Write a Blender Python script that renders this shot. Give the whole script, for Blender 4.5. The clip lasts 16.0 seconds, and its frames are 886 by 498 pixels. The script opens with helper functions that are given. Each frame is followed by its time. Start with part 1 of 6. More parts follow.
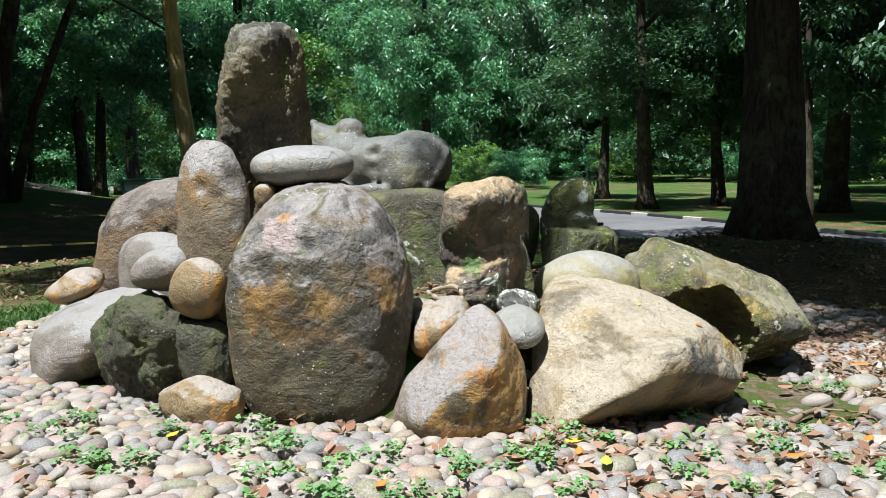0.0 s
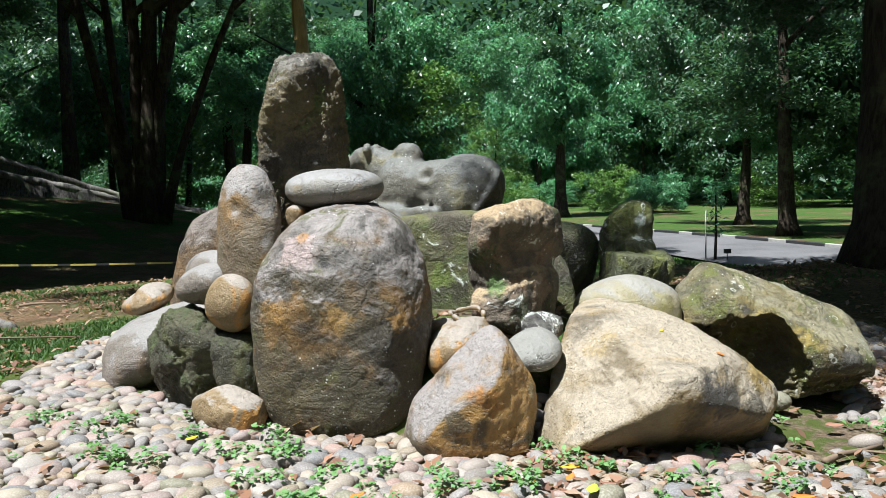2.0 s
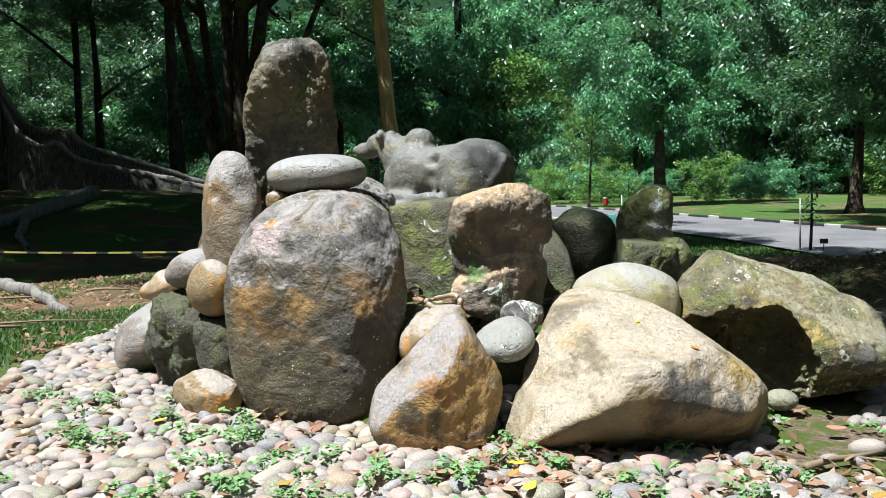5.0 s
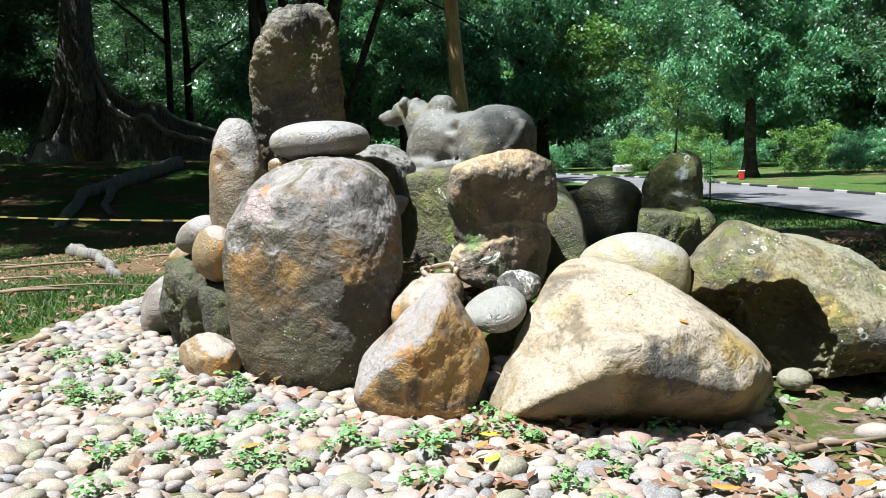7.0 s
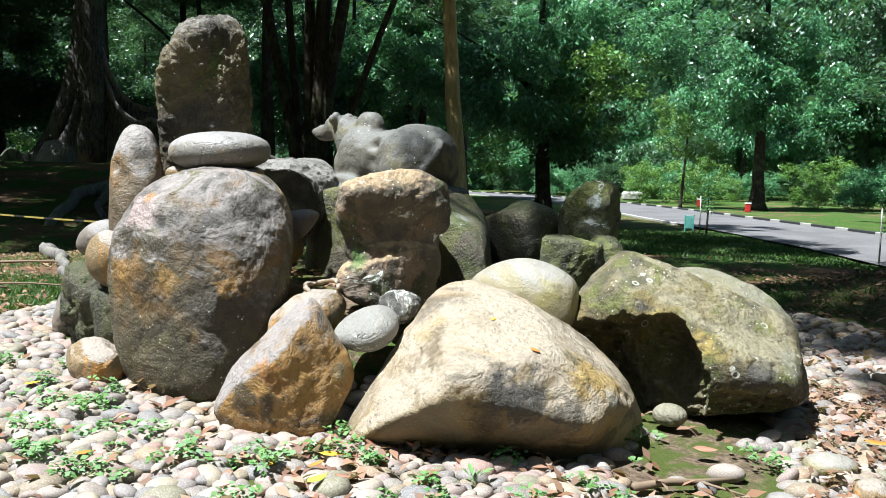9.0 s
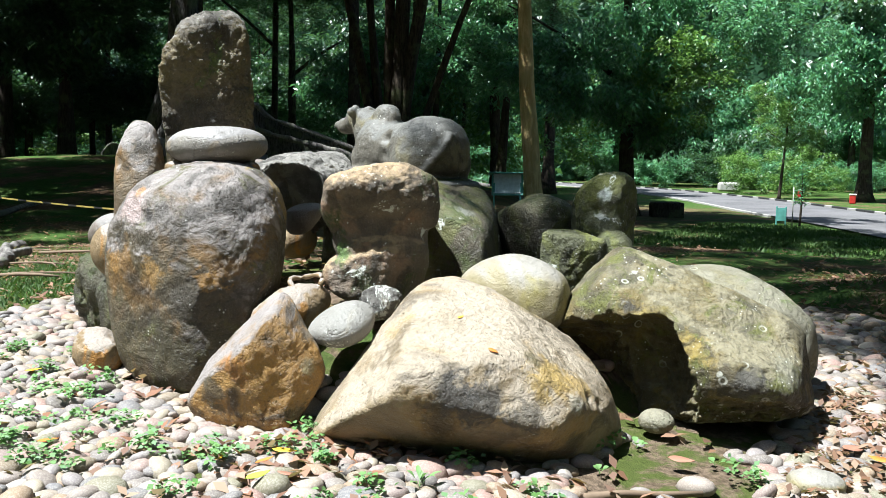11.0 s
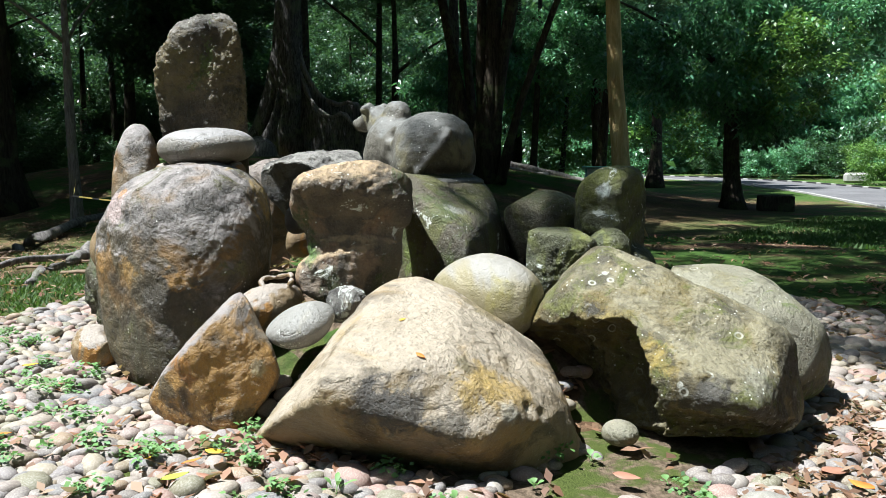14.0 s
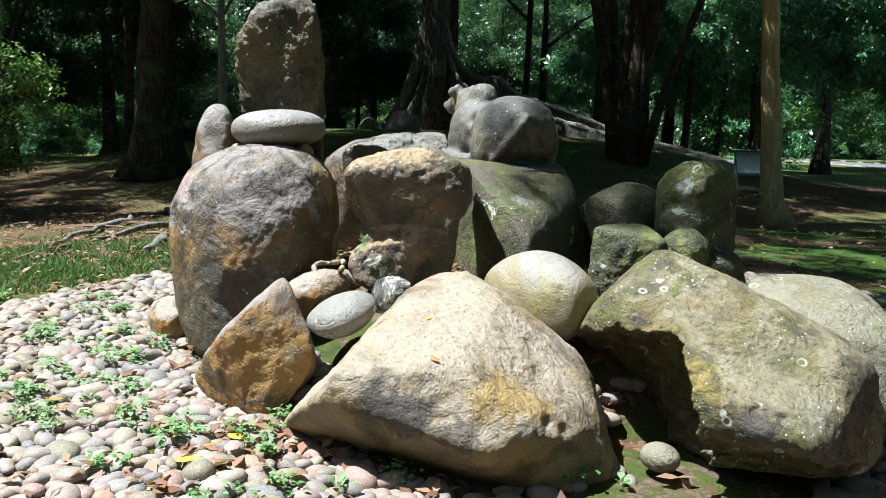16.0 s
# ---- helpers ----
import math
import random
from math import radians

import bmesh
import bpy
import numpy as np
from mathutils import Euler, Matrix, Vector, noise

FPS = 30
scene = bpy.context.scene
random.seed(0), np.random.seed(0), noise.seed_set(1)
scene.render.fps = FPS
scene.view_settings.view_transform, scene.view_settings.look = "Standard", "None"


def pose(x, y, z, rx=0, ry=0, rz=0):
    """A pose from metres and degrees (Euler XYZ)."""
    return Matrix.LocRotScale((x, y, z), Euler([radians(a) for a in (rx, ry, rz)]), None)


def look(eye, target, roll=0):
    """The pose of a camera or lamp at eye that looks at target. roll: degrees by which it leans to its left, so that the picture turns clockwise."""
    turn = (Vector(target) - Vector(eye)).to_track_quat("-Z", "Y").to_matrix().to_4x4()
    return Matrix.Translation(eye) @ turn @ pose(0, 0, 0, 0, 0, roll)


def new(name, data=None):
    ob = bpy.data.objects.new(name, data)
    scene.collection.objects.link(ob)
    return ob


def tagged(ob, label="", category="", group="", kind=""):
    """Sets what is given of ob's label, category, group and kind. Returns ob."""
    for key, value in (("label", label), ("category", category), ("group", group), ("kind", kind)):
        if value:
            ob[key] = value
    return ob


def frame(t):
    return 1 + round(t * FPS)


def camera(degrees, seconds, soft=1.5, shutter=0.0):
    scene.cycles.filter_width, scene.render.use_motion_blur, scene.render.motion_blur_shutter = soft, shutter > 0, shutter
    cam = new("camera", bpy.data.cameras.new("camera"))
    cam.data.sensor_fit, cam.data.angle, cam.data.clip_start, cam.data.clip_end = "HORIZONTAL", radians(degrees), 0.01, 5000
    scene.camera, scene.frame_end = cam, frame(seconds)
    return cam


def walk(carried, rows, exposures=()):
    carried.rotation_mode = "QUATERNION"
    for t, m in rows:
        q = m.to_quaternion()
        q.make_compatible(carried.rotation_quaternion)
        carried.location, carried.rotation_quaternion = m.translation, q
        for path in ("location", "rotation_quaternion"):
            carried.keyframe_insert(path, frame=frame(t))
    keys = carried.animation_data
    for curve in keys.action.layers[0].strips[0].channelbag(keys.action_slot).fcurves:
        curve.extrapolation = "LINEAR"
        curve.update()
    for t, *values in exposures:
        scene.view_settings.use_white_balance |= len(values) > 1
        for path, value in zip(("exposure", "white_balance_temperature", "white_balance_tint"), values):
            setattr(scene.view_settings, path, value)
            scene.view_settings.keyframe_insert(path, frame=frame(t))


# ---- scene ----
cam = camera(58.7, 16.0, soft=0.85)
METRES, EYE, TILT, LEAN, TURN = 5.0, 1.5, -6.2, 1.0, 0.0
ROWS = [
    (0.0, 0.0, 0.0, 0.0, 0.0, 0.0, -0.0),
    (0.5, 0.0228, 0.0211, 0.0063, 2.1, -0.35, -0.13),
    (1.0, 0.0524, 0.0263, 0.0033, 7.61, 1.24, -1.83),
    (1.5, 0.1004, 0.0137, 0.0006, 10.57, 1.43, -1.72),
    (2.0, 0.1395, -0.0002, -0.0033, 10.22, 1.7, -0.99),
    (2.5, 0.1589, 0.0125, -0.0094, 8.55, 1.58, -1.44),
    (3.0, 0.1853, 0.0312, -0.0048, 9.2, 1.14, -2.05),
    (3.5, 0.2022, 0.0368, -0.0021, 11.94, 1.31, -1.8),
    (6.0, 0.3202, 0.0857, -0.0042, 18.5, 0.39, -1.52),
    (6.5, 0.3332, 0.1002, 0.0017, 17.55, -0.38, -0.82),
    (7.0, 0.3672, 0.1094, -0.0058, 23.95, -1.4, -1.79),
    (7.5, 0.4177, 0.1111, 0.0004, 25.97, -0.65, -2.81),
    (8.0, 0.448, 0.1201, -0.0013, 23.33, 0.32, -2.41),
    (8.5, 0.4695, 0.1465, -0.0001, 23.44, 0.06, -3.68),
    (11.0, 0.5947, 0.2478, 0.0181, 31.75, -1.38, -4.94),
    (11.5, 0.5962, 0.2637, 0.0185, 31.98, -2.29, -4.46),
    (12.0, 0.6007, 0.2755, 0.0231, 32.43, -2.5, -4.77),
    (12.5, 0.6283, 0.2947, 0.029, 35.28, -1.51, -5.18),
    (13.0, 0.678, 0.3134, 0.0322, 38.23, -1.54, -5.94),
    (13.5, 0.7016, 0.3247, 0.0327, 40.76, -2.37, -4.75),
    (14.0, 0.7074, 0.3623, 0.0343, 39.99, -2.35, -4.51),
    (14.5, 0.7018, 0.3893, 0.0457, 41.4, -3.36, -4.6),
    (15.0, 0.7053, 0.4062, 0.0491, 43.63, -3.95, -4.78),
    (15.5, 0.7261, 0.435, 0.0535, 47.38, -4.58, -6.03),
    (16.0, 0.7522, 0.4597, 0.0617, 50.85, -5.22, -6.67),
]
walk(cam, [(t, pose(0, 0, EYE, TILT, LEAN, TURN) @ pose(METRES * x, METRES * y, METRES * z, 90 + pitch, roll, yaw)) for t, x, y, z, yaw, pitch, roll in ROWS],
     exposures=[(0.0, 1.25, 5930, 6), (3.5, 1.32, 5930, 6), (6.0, 1.54, 5910, 6), (7.0, 1.60, 5930, 6), (8.0, 1.54, 5930, 6), (11.0, 1.64, 5930, 6), (12.0, 1.55, 5930, 6), (13.0, 1.47, 5930, 6), (16.0, 1.54, 5930, 6)])

# ---- world, sun ----
SUN_DIR = Vector((-0.25, -0.33, 0.91)).normalized()      # towards the sun
world = bpy.data.worlds.new("world")
scene.world = world
world.use_nodes = True
wn = world.node_tree
sky = wn.nodes.new("ShaderNodeTexSky")
sky.sky_type = "NISHITA"
sky.sun_disc = False
sky.sun_elevation = math.asin(SUN_DIR.z)
sky.sun_rotation = math.atan2(SUN_DIR.x, SUN_DIR.y)
wn.links.new(sky.outputs[0], wn.nodes["Background"].inputs[0])
wn.nodes["Background"].inputs[1].default_value = 0.05
sun = new("sun", bpy.data.lights.new("sun", "SUN"))
sun.data.energy = 5.0
sun.data.angle = radians(0.55)
sun.data.color = (1.0, 0.975, 0.92)
sun.matrix_world = look(SUN_DIR * 60, (0, 0, 0))


# ---- materials ----
class Nodes:
    """Short hand for building a material's node tree."""
    def __init__(self, name):
        self.mat = bpy.data.materials.new(name)
        self.mat.use_nodes = True
        self.t = self.mat.node_tree
        self.bsdf = self.t.nodes["Principled BSDF"]
        self.coord = self.t.nodes.new("ShaderNodeTexCoord").outputs["Object"]

    def put(self, a, b):
        if hasattr(a, "default_value") and hasattr(a, "links"):
            self.t.links.new(a, b)
        else:
            b.default_value = (*a, 1) if isinstance(a, tuple) and len(a) == 3 else a

    def noise(self, scale, detail=6, rough=0.6, warp=0.0, vec=None):
        n = self.t.nodes.new("ShaderNodeTexNoise")
        n.inputs["Scale"].default_value = scale
        n.inputs["Detail"].default_value = detail
        n.inputs["Roughness"].default_value = rough
        n.inputs["Distortion"].default_value = warp
        self.t.links.new(vec or self.coord, n.inputs["Vector"])
        return n.outputs["Fac"]

    def cells(self, scale, feature="F1", out="Distance"):
        n = self.t.nodes.new("ShaderNodeTexVoronoi")
        n.feature = feature
        n.inputs["Scale"].default_value = scale
        self.t.links.new(self.coord, n.inputs["Vector"])
        return n.outputs[out]

    def ramp(self, fac, lo, hi, a=0.0, b=1.0):
        n = self.t.nodes.new("ShaderNodeMapRange")
        n.interpolation_type = "SMOOTHSTEP"
        self.put(fac, n.inputs[0])
        for k, v in zip((1, 2, 3, 4), (lo, hi, a, b)):
            n.inputs[k].default_value = v
        return n.outputs[0]

    def math(self, op, a, b=0.0):
        n = self.t.nodes.new("ShaderNodeMath")
        n.operation = op
        self.put(a, n.inputs[0])
        self.put(b, n.inputs[1])
        return n.outputs[0]

    def mix(self, fac, a, b, kind="MIX"):
        n = self.t.nodes.new("ShaderNodeMix")
        n.data_type = "RGBA"
        n.blend_type = kind
        self.put(fac, n.inputs[0])
        self.put(a, n.inputs[6])
        self.put(b, n.inputs[7])
        return n.outputs[2]

    def axis(self, k):
        n = self.t.nodes.new("ShaderNodeSeparateXYZ")
        self.t.links.new(self.coord, n.inputs[0])
        return n.outputs[k]

    def normal(self, k):
        g = self.t.nodes.new("ShaderNodeNewGeometry")
        n = self.t.nodes.new("ShaderNodeSeparateXYZ")
        self.t.links.new(g.outputs["Normal"], n.inputs[0])
        return n.outputs[k]

    def random(self):
        return self.t.nodes.new("ShaderNodeObjectInfo").outputs["Random"]

    def island(self):
        return self.t.nodes.new("ShaderNodeNewGeometry").outputs["Random Per Island"]

    def palette(self, fac, stops):
        n = self.t.nodes.new("ShaderNodeValToRGB")
        r = n.color_ramp
        r.interpolation = "CONSTANT"
        for i, c in enumerate(stops):
            e = r.elements[i] if i < 2 else r.elements.new(1)
            e.position = i / len(stops)
            e.color = (*c, 1)
        self.put(fac, n.inputs[0])
        return n.outputs[0]

    def bump(self, height, dist, strength=1.0, under=None):
        n = self.t.nodes.new("ShaderNodeBump")
        n.inputs["Strength"].default_value = strength
        n.inputs["Distance"].default_value = dist
        self.put(height, n.inputs["Height"])
        if under:
            self.t.links.new(under, n.inputs["Normal"])
        return n.outputs[0]

    def end(self, color, rough=0.8, normal=None, spec=0.3):
        self.put(color, self.bsdf.inputs["Base Color"])
        self.put(rough, self.bsdf.inputs["Roughness"])
        self.bsdf.inputs["Specular IOR Level"].default_value = spec
        if normal:
            self.t.links.new(normal, self.bsdf.inputs["Normal"])
        return self.mat


def stone(name, base, dark, stain, cover=0.4, faces=(), crust=0.25, moss=0.0, moss_color=(0.10, 0.14, 0.02), flecks=0.5, rings=0.0, lichen=0.0, grain=1.0, size=1.0, blend=0.0, late=0.0, patches=()):
    """Weathered stone: mottled base, stains, faces tinted by the way they turn, black crust, moss, pale lichen. cover:
    shares of the surface.
    """
    n = Nodes(name)
    big = n.noise(1.9 / size, 8, 0.62, 0.5)
    mid = n.noise(8.0, 10, 0.68, 0.4)
    fine = n.noise(34.0, 8, 0.72)
    speck = n.noise(210.0, 3, 0.6)

    def share(fac, part, soft=0.05):
        at = 0.5 + 0.24 * (0.5 - part)
        return n.ramp(fac, at - soft, at + soft)

    wide = n.noise(2.4 / size, 8, 0.52, 0.5)
    col = n.mix(n.ramp(wide, 0.34, 0.60), dark, base)
    col = n.mix(n.ramp(mid, 0.30, 0.52, 0.35, 0.0), col, dark)
    col = n.mix(share(n.noise(2.3 / size, 8, 0.54, 0.9), cover), col, stain)
    # tint by normal: own colour on some stones, painted top light on others
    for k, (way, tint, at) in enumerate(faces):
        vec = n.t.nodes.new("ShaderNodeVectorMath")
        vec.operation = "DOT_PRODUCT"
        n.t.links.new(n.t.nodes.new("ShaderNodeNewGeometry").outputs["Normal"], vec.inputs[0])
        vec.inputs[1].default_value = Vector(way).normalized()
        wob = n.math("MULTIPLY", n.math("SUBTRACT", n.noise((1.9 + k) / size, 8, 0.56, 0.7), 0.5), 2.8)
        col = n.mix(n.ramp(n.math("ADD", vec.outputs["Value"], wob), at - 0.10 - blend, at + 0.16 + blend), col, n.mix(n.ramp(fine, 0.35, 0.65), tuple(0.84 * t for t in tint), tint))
    if late:
        col = n.mix(n.math("MULTIPLY", share(n.noise(2.7 / size, 9, 0.60, 1.2), late, 0.09), 0.85), col, n.mix(n.ramp(mid, 0.4, 0.6), stain, tuple(0.55 * t for t in stain)))
    if crust:
        spots = n.math("MULTIPLY", share(n.noise(2.9 / size, 10, 0.62, 0.8), crust, 0.05), n.ramp(big, 0.40, 0.56))
        col = n.mix(n.math("MULTIPLY", spots, 0.8), col, tuple(0.42 * t for t in dark))
    if moss:
        col = n.mix(share(n.noise(3.3 / size, 10, 0.75, 0.6), moss, 0.05), col, n.mix(fine, tuple(0.5 * t for t in moss_color), tuple(1.4 * t for t in moss_color)))
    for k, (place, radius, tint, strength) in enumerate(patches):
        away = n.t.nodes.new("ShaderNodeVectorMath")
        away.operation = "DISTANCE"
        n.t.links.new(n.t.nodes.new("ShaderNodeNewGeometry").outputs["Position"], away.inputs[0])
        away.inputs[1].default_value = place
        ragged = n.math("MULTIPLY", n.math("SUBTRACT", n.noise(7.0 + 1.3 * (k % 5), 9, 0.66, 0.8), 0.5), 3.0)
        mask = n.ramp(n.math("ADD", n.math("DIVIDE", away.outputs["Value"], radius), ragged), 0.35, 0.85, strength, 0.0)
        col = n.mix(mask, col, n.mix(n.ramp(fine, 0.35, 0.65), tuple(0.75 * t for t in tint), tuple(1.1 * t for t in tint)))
    # mineral grain
    col = n.mix(n.ramp(fine, 0.32, 0.55, min(0.6, 0.32 * grain), 0.0), col, n.mix(1.0, col, (0.42, 0.38, 0.33), "MULTIPLY"))
    col = n.mix(n.ramp(speck, 0.52, 0.68, 0.0, 0.30), col, n.mix(0.4, col, (0.7, 0.68, 0.62)))
    # crusts of pale lichen, gathered in patches
    patch = n.ramp(n.noise(3.7, 4, 0.6), 0.50, 0.62)
    spot = n.math("MULTIPLY", n.ramp(n.math("ADD", n.cells(30.0), n.math("MULTIPLY", fine, 0.18)), 0.20, 0.27, 1.0, 0.0), patch)
    col = n.mix(n.math("MULTIPLY", spot, flecks), col, (0.66, 0.66, 0.60))
    if rings:
        d = n.math("ADD", n.cells(11.0), n.math("MULTIPLY", fine, 0.06))
        band = n.math("MULTIPLY", n.ramp(d, 0.20, 0.24), n.ramp(d, 0.28, 0.32, 1.0, 0.0))
        col = n.mix(n.math("MULTIPLY", n.math("MULTIPLY", band, n.ramp(n.noise(2.3, 3, 0.6), 0.52, 0.6)), rings), col, (0.66, 0.67, 0.60))
    if lichen:
        col = n.mix(n.math("MULTIPLY", share(n.noise(5.0, 10, 0.74, 0.5), lichen, 0.02), 0.92), col, (0.68, 0.70, 0.64))
    warped = n.t.nodes.new("ShaderNodeVectorMath")
    warped.operation = "MULTIPLY_ADD"
    nz = n.t.nodes.new("ShaderNodeTexNoise")
    nz.inputs["Scale"].default_value = 3.0
    nz.inputs["Detail"].default_value = 6
    n.t.links.new(n.coord, nz.inputs["Vector"])
    n.t.links.new(nz.outputs["Color"], warped.inputs[0])
    warped.inputs[1].default_value = (0.55, 0.55, 0.55)
    n.t.links.new(n.coord, warped.inputs[2])
    vor = n.t.nodes.new("ShaderNodeTexVoronoi")
    vor.feature = "DISTANCE_TO_EDGE"
    vor.inputs["Scale"].default_value = 2.6 / size
    n.t.links.new(warped.outputs[0], vor.inputs["Vector"])
    crease = n.math("MULTIPLY", n.ramp(vor.outputs["Distance"], 0.0, 0.022, 1.0, 0.0), n.ramp(n.noise(2.1, 4, 0.5), 0.52, 0.64))
    col = n.mix(n.math("MULTIPLY", crease, 0.38), col, n.mix(1.0, col, (0.25, 0.22, 0.18), "MULTIPLY"))
    # pits and rough grain
    b0 = n.bump(n.math("SUBTRACT", 1.0, crease), 0.012 * grain, 0.5)
    b1 = n.bump(n.ramp(n.cells(46.0), 0.05, 0.40), 0.010 * grain, 0.5, b0)
    b2 = n.bump(n.noise(5.0, 10, 0.62, 0.6), 0.09 * grain, 0.6, b1)
    b3 = n.bump(fine, 0.016 * grain, 0.8, b2)
    return n.end(col, n.ramp(fine, 0.3, 0.7, 0.42, 0.82), b3, 0.5)


# upward faces go paler, so part of the top light is in the colour
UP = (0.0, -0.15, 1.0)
# grey top over dark brown: stone's own colours, top lifted to paint the sun
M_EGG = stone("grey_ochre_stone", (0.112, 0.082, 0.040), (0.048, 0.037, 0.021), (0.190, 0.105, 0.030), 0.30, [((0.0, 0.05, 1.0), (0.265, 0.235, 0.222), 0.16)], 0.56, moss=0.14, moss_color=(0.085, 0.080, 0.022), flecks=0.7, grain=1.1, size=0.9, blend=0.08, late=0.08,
    patches=[((-0.45, 4.74, 1.18), 0.22, (0.33, 0.215, 0.05), 0.75), ((-0.86, 4.07, 1.14), 0.15, (0.42, 0.32, 0.30), 0.75), ((-0.84, 4.10, 1.24), 0.05, (0.36, 0.19, 0.07), 0.8), ((-0.33, 4.16, 0.76), 0.12, (0.32, 0.165, 0.03), 0.85),
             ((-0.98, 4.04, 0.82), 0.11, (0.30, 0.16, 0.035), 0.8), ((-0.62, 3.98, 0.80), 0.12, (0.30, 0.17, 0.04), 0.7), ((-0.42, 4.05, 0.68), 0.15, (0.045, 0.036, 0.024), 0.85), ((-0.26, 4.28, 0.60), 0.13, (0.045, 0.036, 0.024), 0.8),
             # olive patches darken the front's foot; the last one paints shade in the dent
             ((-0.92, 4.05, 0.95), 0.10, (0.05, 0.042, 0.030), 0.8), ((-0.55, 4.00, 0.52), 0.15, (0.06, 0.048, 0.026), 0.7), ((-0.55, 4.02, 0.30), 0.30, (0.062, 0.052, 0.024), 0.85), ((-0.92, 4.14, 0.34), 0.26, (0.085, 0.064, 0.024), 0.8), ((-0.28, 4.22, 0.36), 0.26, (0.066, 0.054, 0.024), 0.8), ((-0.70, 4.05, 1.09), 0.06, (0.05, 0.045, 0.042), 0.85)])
# rust face is real colour, lightened to paint the sun on it
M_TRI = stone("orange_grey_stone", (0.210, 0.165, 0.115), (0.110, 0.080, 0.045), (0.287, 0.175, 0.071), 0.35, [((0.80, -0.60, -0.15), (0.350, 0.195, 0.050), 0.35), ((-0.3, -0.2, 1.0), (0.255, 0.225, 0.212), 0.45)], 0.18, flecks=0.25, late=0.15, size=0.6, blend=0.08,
    patches=[((0.20, 3.86, 0.42), 0.10, (0.36, 0.15, 0.03), 0.7), ((0.05, 3.80, 0.26), 0.12, (0.06, 0.052, 0.03), 0.8), ((0.40, 4.12, 0.40), 0.07, (0.30, 0.27, 0.16), 0.7), ((0.16, 4.22, 0.62), 0.10, (0.24, 0.21, 0.20), 0.8)])
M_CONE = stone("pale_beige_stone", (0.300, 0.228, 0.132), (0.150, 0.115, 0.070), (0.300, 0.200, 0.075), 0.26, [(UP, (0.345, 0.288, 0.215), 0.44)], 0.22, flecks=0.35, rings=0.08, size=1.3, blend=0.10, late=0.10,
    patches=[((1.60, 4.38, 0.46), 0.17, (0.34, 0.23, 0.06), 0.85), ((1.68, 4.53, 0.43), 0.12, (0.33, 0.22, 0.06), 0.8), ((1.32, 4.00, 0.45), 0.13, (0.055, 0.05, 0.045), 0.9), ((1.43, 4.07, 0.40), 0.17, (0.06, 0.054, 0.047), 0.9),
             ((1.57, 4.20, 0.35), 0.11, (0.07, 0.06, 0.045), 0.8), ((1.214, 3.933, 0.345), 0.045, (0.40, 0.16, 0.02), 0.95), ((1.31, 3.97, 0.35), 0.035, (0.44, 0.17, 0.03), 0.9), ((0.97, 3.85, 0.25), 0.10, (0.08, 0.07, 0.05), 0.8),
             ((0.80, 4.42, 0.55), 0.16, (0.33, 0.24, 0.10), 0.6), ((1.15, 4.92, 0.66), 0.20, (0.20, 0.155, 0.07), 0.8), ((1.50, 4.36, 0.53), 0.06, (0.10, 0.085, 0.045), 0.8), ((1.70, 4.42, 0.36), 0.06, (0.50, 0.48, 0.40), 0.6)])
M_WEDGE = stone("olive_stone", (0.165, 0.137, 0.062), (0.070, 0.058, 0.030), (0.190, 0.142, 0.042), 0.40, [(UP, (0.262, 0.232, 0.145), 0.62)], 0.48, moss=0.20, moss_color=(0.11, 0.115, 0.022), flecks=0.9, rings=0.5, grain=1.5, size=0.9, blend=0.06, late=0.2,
    # near-black patches at the notch and gash paint shade into these recesses
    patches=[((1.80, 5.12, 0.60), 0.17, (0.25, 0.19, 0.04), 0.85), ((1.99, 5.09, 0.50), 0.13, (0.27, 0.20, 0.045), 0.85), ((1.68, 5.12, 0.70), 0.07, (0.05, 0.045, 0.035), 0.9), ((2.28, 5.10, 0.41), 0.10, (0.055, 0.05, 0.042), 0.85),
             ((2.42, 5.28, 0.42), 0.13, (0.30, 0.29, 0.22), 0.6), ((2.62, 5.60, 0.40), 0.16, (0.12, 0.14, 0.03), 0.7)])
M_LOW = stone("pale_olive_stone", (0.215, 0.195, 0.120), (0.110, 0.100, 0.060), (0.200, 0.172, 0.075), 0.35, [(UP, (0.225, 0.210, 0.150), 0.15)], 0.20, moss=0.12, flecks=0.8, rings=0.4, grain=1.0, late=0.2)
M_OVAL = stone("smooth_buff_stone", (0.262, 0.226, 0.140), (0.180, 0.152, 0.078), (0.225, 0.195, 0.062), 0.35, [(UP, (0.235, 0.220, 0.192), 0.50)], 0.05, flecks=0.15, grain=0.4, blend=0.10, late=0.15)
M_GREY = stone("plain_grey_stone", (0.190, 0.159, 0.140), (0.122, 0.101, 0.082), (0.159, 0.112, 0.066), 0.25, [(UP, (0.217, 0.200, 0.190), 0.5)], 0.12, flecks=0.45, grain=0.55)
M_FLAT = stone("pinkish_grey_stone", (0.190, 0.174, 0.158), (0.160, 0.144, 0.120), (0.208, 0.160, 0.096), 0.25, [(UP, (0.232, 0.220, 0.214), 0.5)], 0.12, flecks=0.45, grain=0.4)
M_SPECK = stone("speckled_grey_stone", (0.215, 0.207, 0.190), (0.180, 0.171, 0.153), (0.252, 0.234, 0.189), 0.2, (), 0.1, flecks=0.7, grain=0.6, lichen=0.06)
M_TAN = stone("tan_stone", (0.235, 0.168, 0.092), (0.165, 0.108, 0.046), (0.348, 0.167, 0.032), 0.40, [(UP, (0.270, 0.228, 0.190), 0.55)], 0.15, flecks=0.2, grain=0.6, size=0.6)
